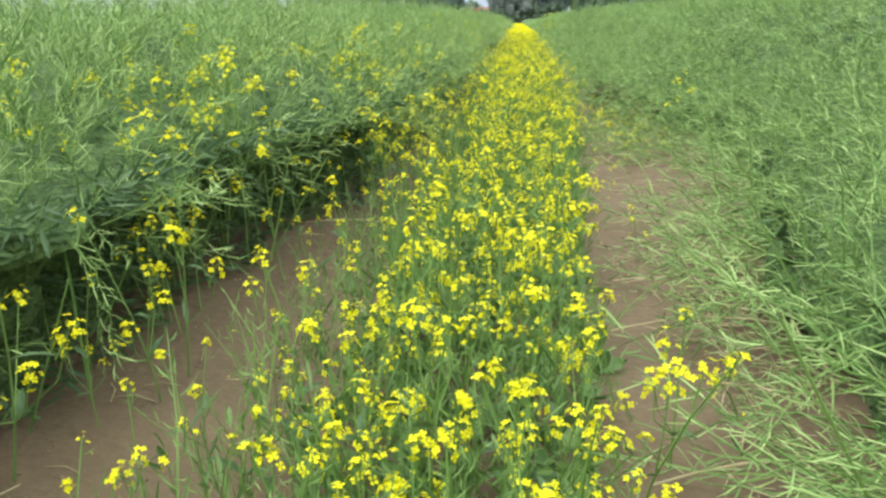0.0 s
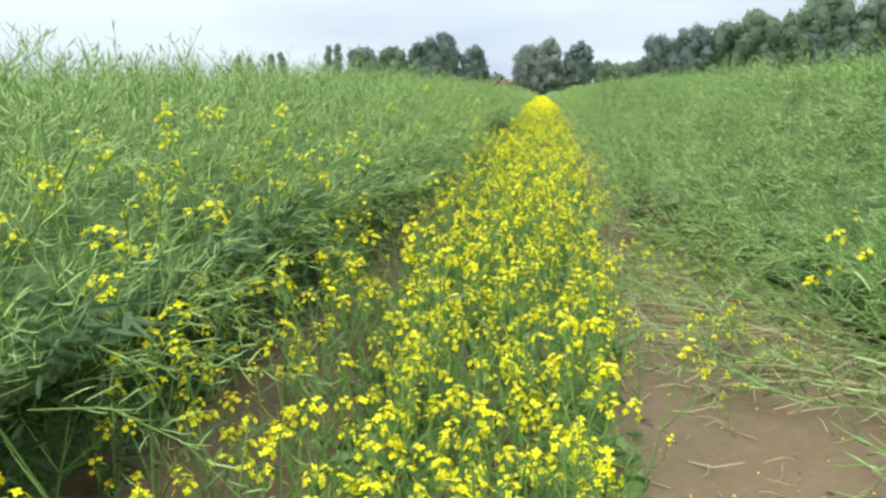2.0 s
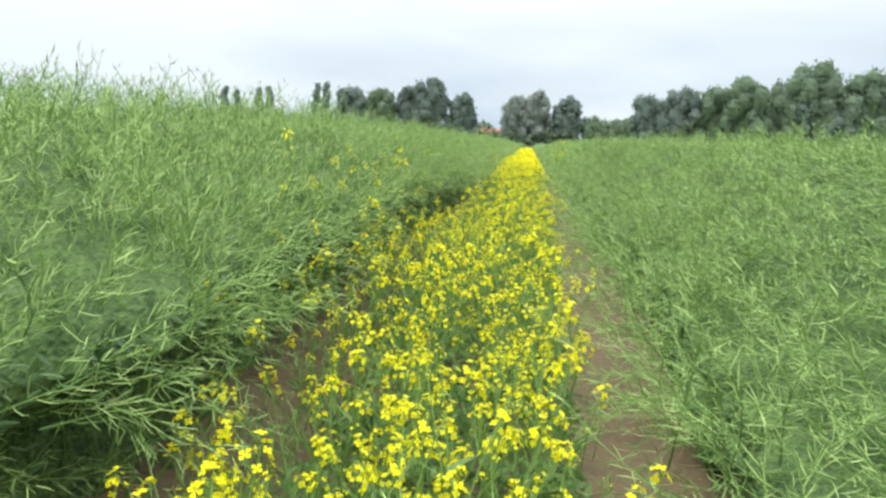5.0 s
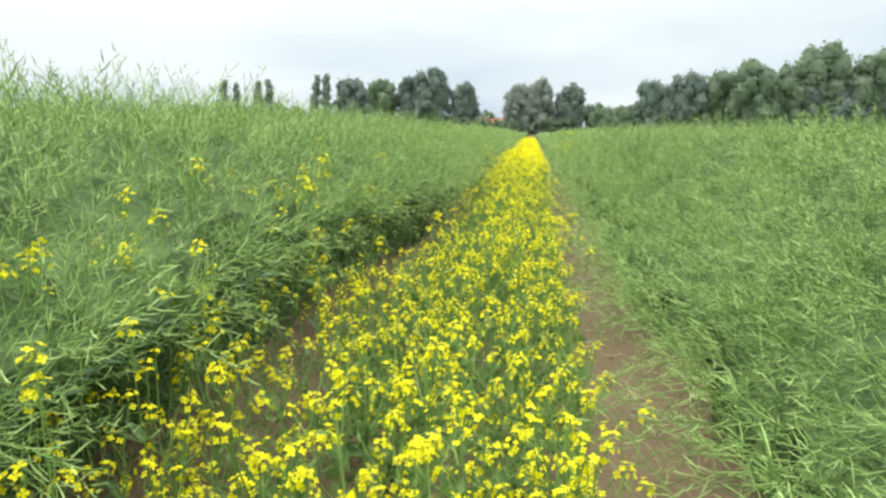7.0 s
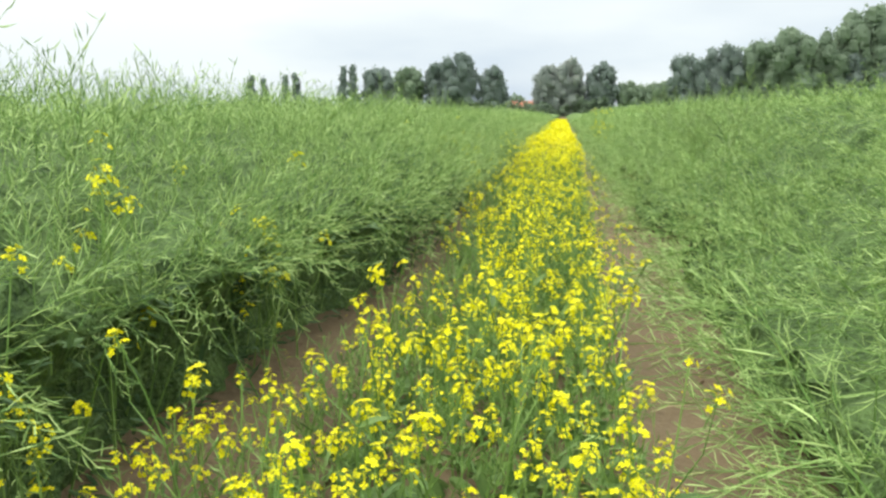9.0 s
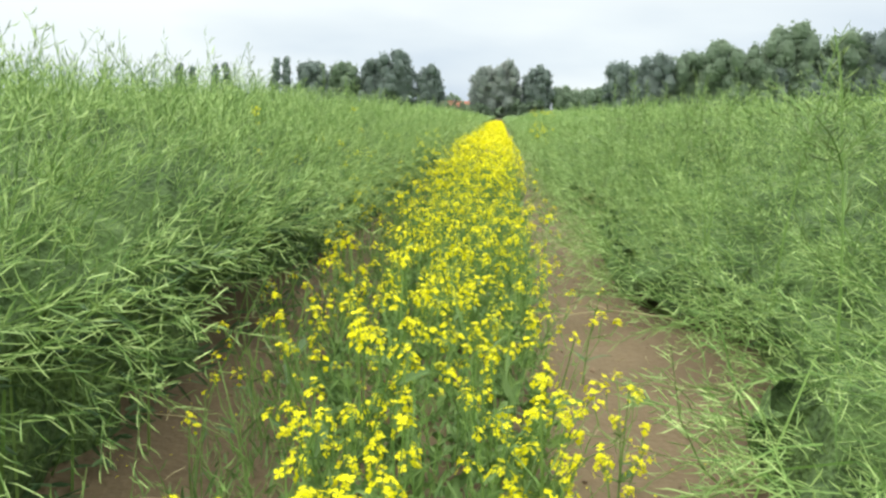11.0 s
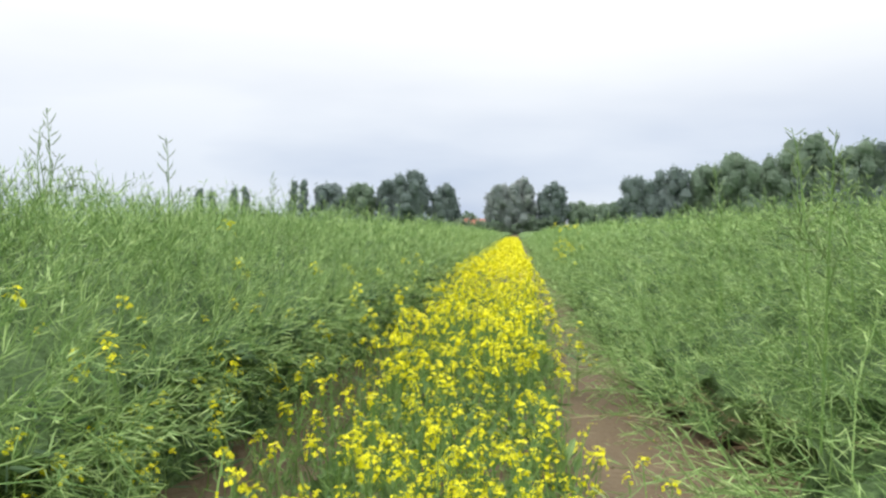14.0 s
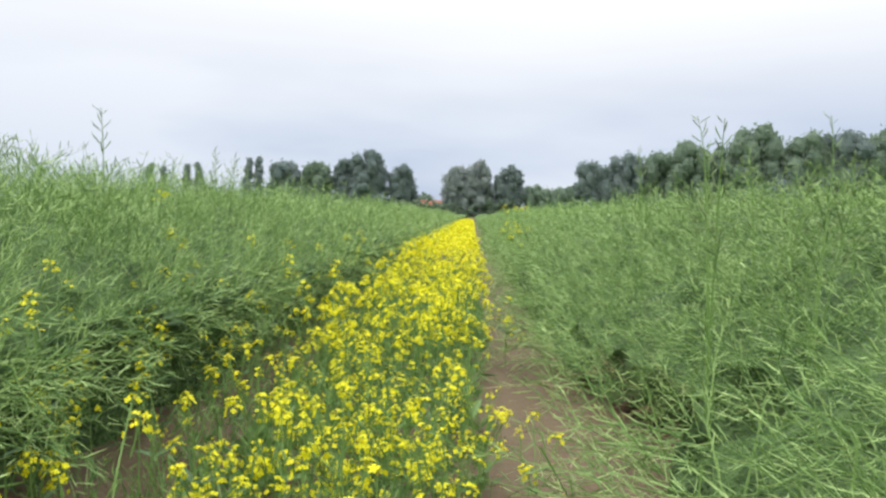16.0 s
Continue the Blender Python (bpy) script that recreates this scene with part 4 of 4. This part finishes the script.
def tree(name, x, y, width, height, leafage, label, base=0.0, shape="round", trunk=0.14, dense=0.75):
    """Tapered trunk and limbs, and a crown of many leaf clumps gathered in uneven lobes."""
    root = new(name)
    root.location = (x, y, base)
    r = random.Random(int(x * 31 + y))
    lobes = []
    if shape == "poplar":
        for i in range(10):
            t = i / 9
            lobes.append((np.array([r.gauss(0, width * 0.06), r.gauss(0, width * 0.06), height * (0.08 + 0.86 * t)]), width * 0.40 * (1 - 0.5 * t), height * 0.09))
    else:
        lobes.append((np.array([0, 0, height * 0.46]), width * 0.33, height * 0.42))
        tilt = r.uniform(-0.12, 0.12) * width
        for i in range(30):
            t = (i + r.random()) / 30
            rad = width * r.uniform(0.09, 0.17)
            z = height * (trunk * 0.5 + 0.08 + (0.96 - trunk * 0.5) * t ** 0.8) - rad * t
            span = width * 0.37 * math.sqrt(max(0.02, 1 - (abs(z / height - 0.42) / 0.60) ** 2.2)) * r.uniform(0.65, 1.08)
            a = i * 2.4 + r.random()
            lobes.append((np.array([math.cos(a) * span + tilt * t, math.sin(a) * span, z]), rad, rad * r.uniform(0.85, 1.5)))
    s = Soup()
    tube(s, [(0, 0, 0), (width * 0.01, 0, height * 0.3), (-width * 0.01, 0, height * 0.8)], [height * 0.022, height * 0.015, height * 0.004], 0, 7)
    for c, rad, _ in lobes[1::4]:
        tube(s, [(0, 0, min(c[2] * 0.6, height * 0.5)), c * (0.6, 0.6, 0.85), c], [height * 0.008, height * 0.005, height * 0.002], 0, 4)
    part("trunk", s.done(), [BARK], root, "greyish-brown trunk with limbs")
    vs, out, mass = [], [], Soup()
    for c, rx, rz in lobes:
        size = np.array([rx, rx, rz])
        swell = lambda q: 1.0 + 0.34 * noise.noise(tuple(q * 1.9 + c)) + 0.26 * noise.noise(tuple(q * 4.8 + c))
        ball = np.array([(math.cos(a) * math.sin(b), math.sin(a) * math.sin(b), math.cos(b)) for b in np.linspace(0.02, math.pi - 0.02, 7) for a in np.arange(11) * math.tau / 11])
        i = np.arange(6 * 11)
        j = i // 11 * 11 + (i % 11 + 1) % 11
        mass.add(c + ball * size * 0.80 * np.array([swell(q) for q in ball])[:, None], np.concatenate((np.stack((i, i + 11, j + 11), 1), np.stack((i, j + 11, j), 1))))
        k = int(dense * 9 * rx ** 1.2 * rz ** 0.8) + 14
        d = rng.normal(0, 1, (k, 3))
        d /= np.linalg.norm(d, axis=1, keepdims=True)
        out.append(d)
        vs.append(c + d * rng.uniform(0.78, 1.12, (k, 1)) * size * np.array([swell(q) for q in d])[:, None])
    p = np.concatenate(vs)
    k = len(p)
    face = np.concatenate(out) + rng.normal(0, 0.45, (k, 3)) + (0, 0, 0.2)
    crown = scatter(CLUMPS, rng.integers(0, len(CLUMPS), k), basis(face, rng.uniform(0, 6, k)), rng.uniform(0.5, 1.3, k) * (0.7 if width < 9 else 0.85), p)
    part("crown", joined([mass.done(), crown]), [leafage], root)
    return tagged(root, label, "tree", "far trees")


# the pale, greyish tone of all these crowns is painted haze
DARK, GREEN, PALE = "dark green broadleaf tree beyond the crop", "green rounded broadleaf tree beyond the crop", "pale green haze-toned tree beyond the crop"
POPLAR = "slim dark poplar tree beyond the crop"
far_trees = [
    (-143, 8, 18, FOL_HAZE_DARK, POPLAR, "poplar"), (-138, 7, 17, FOL_HAZE_DARK, POPLAR, "poplar"), (-126, 8, 18, FOL_HAZE_DARK, POPLAR, "poplar"), (-122, 8, 19, FOL_HAZE_DARK, POPLAR, "poplar"),
    (-99, 8, 21.5, FOL_HAZE_DARK, POPLAR, "poplar"), (-94, 8, 22, FOL_HAZE_DARK, POPLAR, "poplar"),
    (-83, 18, 21, FOL_HAZE_DARK, DARK, "round"), (-71, 18, 21, FOL_HAZE_MID, GREEN, "round"),
    (-58, 16, 23, FOL_HAZE_DARK, DARK, "round"), (-46, 19, 26.5, FOL_HAZE_DARK, DARK, "round"), (-44, 8, 18, FOL_HAZE_DARK, DARK, "poplar"), (-33, 16, 20.5, FOL_HAZE_DARK, DARK, "round"),
    (-8, 17, 21, FOL_HAZE_PALE, PALE, "round"), (-1.5, 16, 23.5, FOL_HAZE_PALE, PALE, "round"), (3, 8, 9, FOL_HAZE_MID, GREEN, "round"), (12, 15.5, 21.5, FOL_HAZE_DARK, DARK, "round"),
    (25, 15, 14, FOL_HAZE_MID, GREEN, "round"), (37, 16, 14, FOL_HAZE_MID, GREEN, "round"),
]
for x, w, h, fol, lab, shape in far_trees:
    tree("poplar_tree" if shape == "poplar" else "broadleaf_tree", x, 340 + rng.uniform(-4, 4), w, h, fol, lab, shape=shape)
wood = [(36, 12, 20, FOL_HAZE_DARK, DARK), (45, 14, 23.5, FOL_HAZE_DARK, DARK), (50, 12, 15, FOL_HAZE_MID, GREEN), (57, 15, 24.5, FOL_HAZE_MID, GREEN), (66, 17, 27.5, FOL_HAZE_MID, GREEN), (76, 17, 28, FOL_HAZE_MID, GREEN), (86, 21, 34.5, FOL_HAZE_MID, GREEN), (92, 14, 20, FOL_HAZE_DARK, DARK), (101, 19, 32.5, FOL_HAZE_MID, GREEN), (113, 20, 33.5, FOL_HAZE_DARK, DARK), (125, 21, 35, FOL_HAZE_MID, GREEN), (139, 21, 35, FOL_HAZE_DARK, DARK), (154, 21, 36, FOL_HAZE_MID, GREEN), (170, 20, 37, FOL_HAZE_DARK, DARK), (61, 14, 17, FOL_HAZE_DARK, DARK), (70, 13, 19, FOL_HAZE_PALE, PALE), (80, 14, 21, FOL_HAZE_DARK, DARK), (95, 15, 24, FOL_HAZE_MID, GREEN), (107, 16, 25, FOL_HAZE_MID, GREEN), (119, 16, 26, FOL_HAZE_MID, GREEN), (132, 17, 28, FOL_HAZE_MID, GREEN), (184, 20, 37, FOL_HAZE_DARK, DARK)]
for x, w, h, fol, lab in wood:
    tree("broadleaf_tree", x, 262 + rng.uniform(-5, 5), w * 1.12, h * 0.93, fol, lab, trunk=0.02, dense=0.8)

# hedge along the far edge, in the same haze-paled leaf colour
n = 6800
hx = rng.uniform(-160, 180, n)
hz = rng.uniform(0, 1, n) * (6.2 + 1.8 * np.sin(hx * 0.21) + 1.3 * np.sin(hx * 0.53 + 1))
hp = np.stack((hx, 334 + rng.normal(0, 1.5, n), hz), 1)
hedge = scatter(CLUMPS, rng.integers(0, len(CLUMPS), n), basis(rng.normal(0, 0.5, (n, 3)) + (0, -0.6, 0.8), rng.uniform(0, 6, n)), rng.uniform(1.0, 1.9, n), hp)
tagged(new("far_hedge", mesh_of("far_hedge", hedge, [FOL_HAZE_MID])), "low green hedge along the far edge of the field", "hedge", kind="stuff")


# ---- houses seen in the gap between the trees ----
def box(s, x0, x1, y0, y1, z0, z1, slot=0):
    v = [(x, y, z) for z in (z0, z1) for y in (y0, y1) for x in (x0, x1)]
    s.add(v, [(0, 1, 5), (0, 5, 4), (1, 3, 7), (1, 7, 5), (3, 2, 6), (3, 6, 7), (2, 0, 4), (2, 4, 6), (4, 5, 7), (4, 7, 6), (0, 2, 3), (0, 3, 1)], slot)


def house(x, y, w, d, h):
    root = new("house")
    root.location = (x, y, 0)
    s = Soup()
    box(s, -w / 2, w / 2, -d / 2, d / 2, 0, h)
    part("wall", s.done(), [RENDERED], root, "pale plastered wall")
    s = Soup()
    e = 0.5
    ridge = h + d * 0.42
    s.add([(-w / 2 - e, -d / 2 - e, h - 0.2), (w / 2 + e, -d / 2 - e, h - 0.2), (w / 2 + e, 0, ridge), (-w / 2 - e, 0, ridge), (-w / 2 - e, d / 2 + e, h - 0.2), (w / 2 + e, d / 2 + e, h - 0.2)],
          [(0, 1, 2), (0, 2, 3), (3, 2, 5), (3, 5, 4), (0, 3, 4), (1, 5, 2), (0, 4, 5), (0, 5, 1)])
    part("roof", s.done(), [ROOF], root, "red clay-tiled roof")
    for k in range(3):
        s = Soup()
        cx = (k - 1) * w * 0.3
        box(s, cx - 0.6, cx + 0.6, -d / 2 - 0.06, -d / 2 + 0.02, h * 0.45, h * 0.45 + 1.5)
        part("window", s.done(), [GLASS], root)
    return tagged(root, "pale house with a red tiled roof among trees", "house", "far houses")


house(-24.5, 420, 14, 9, 4.2)
house(-36, 432, 12, 9, 4.4)
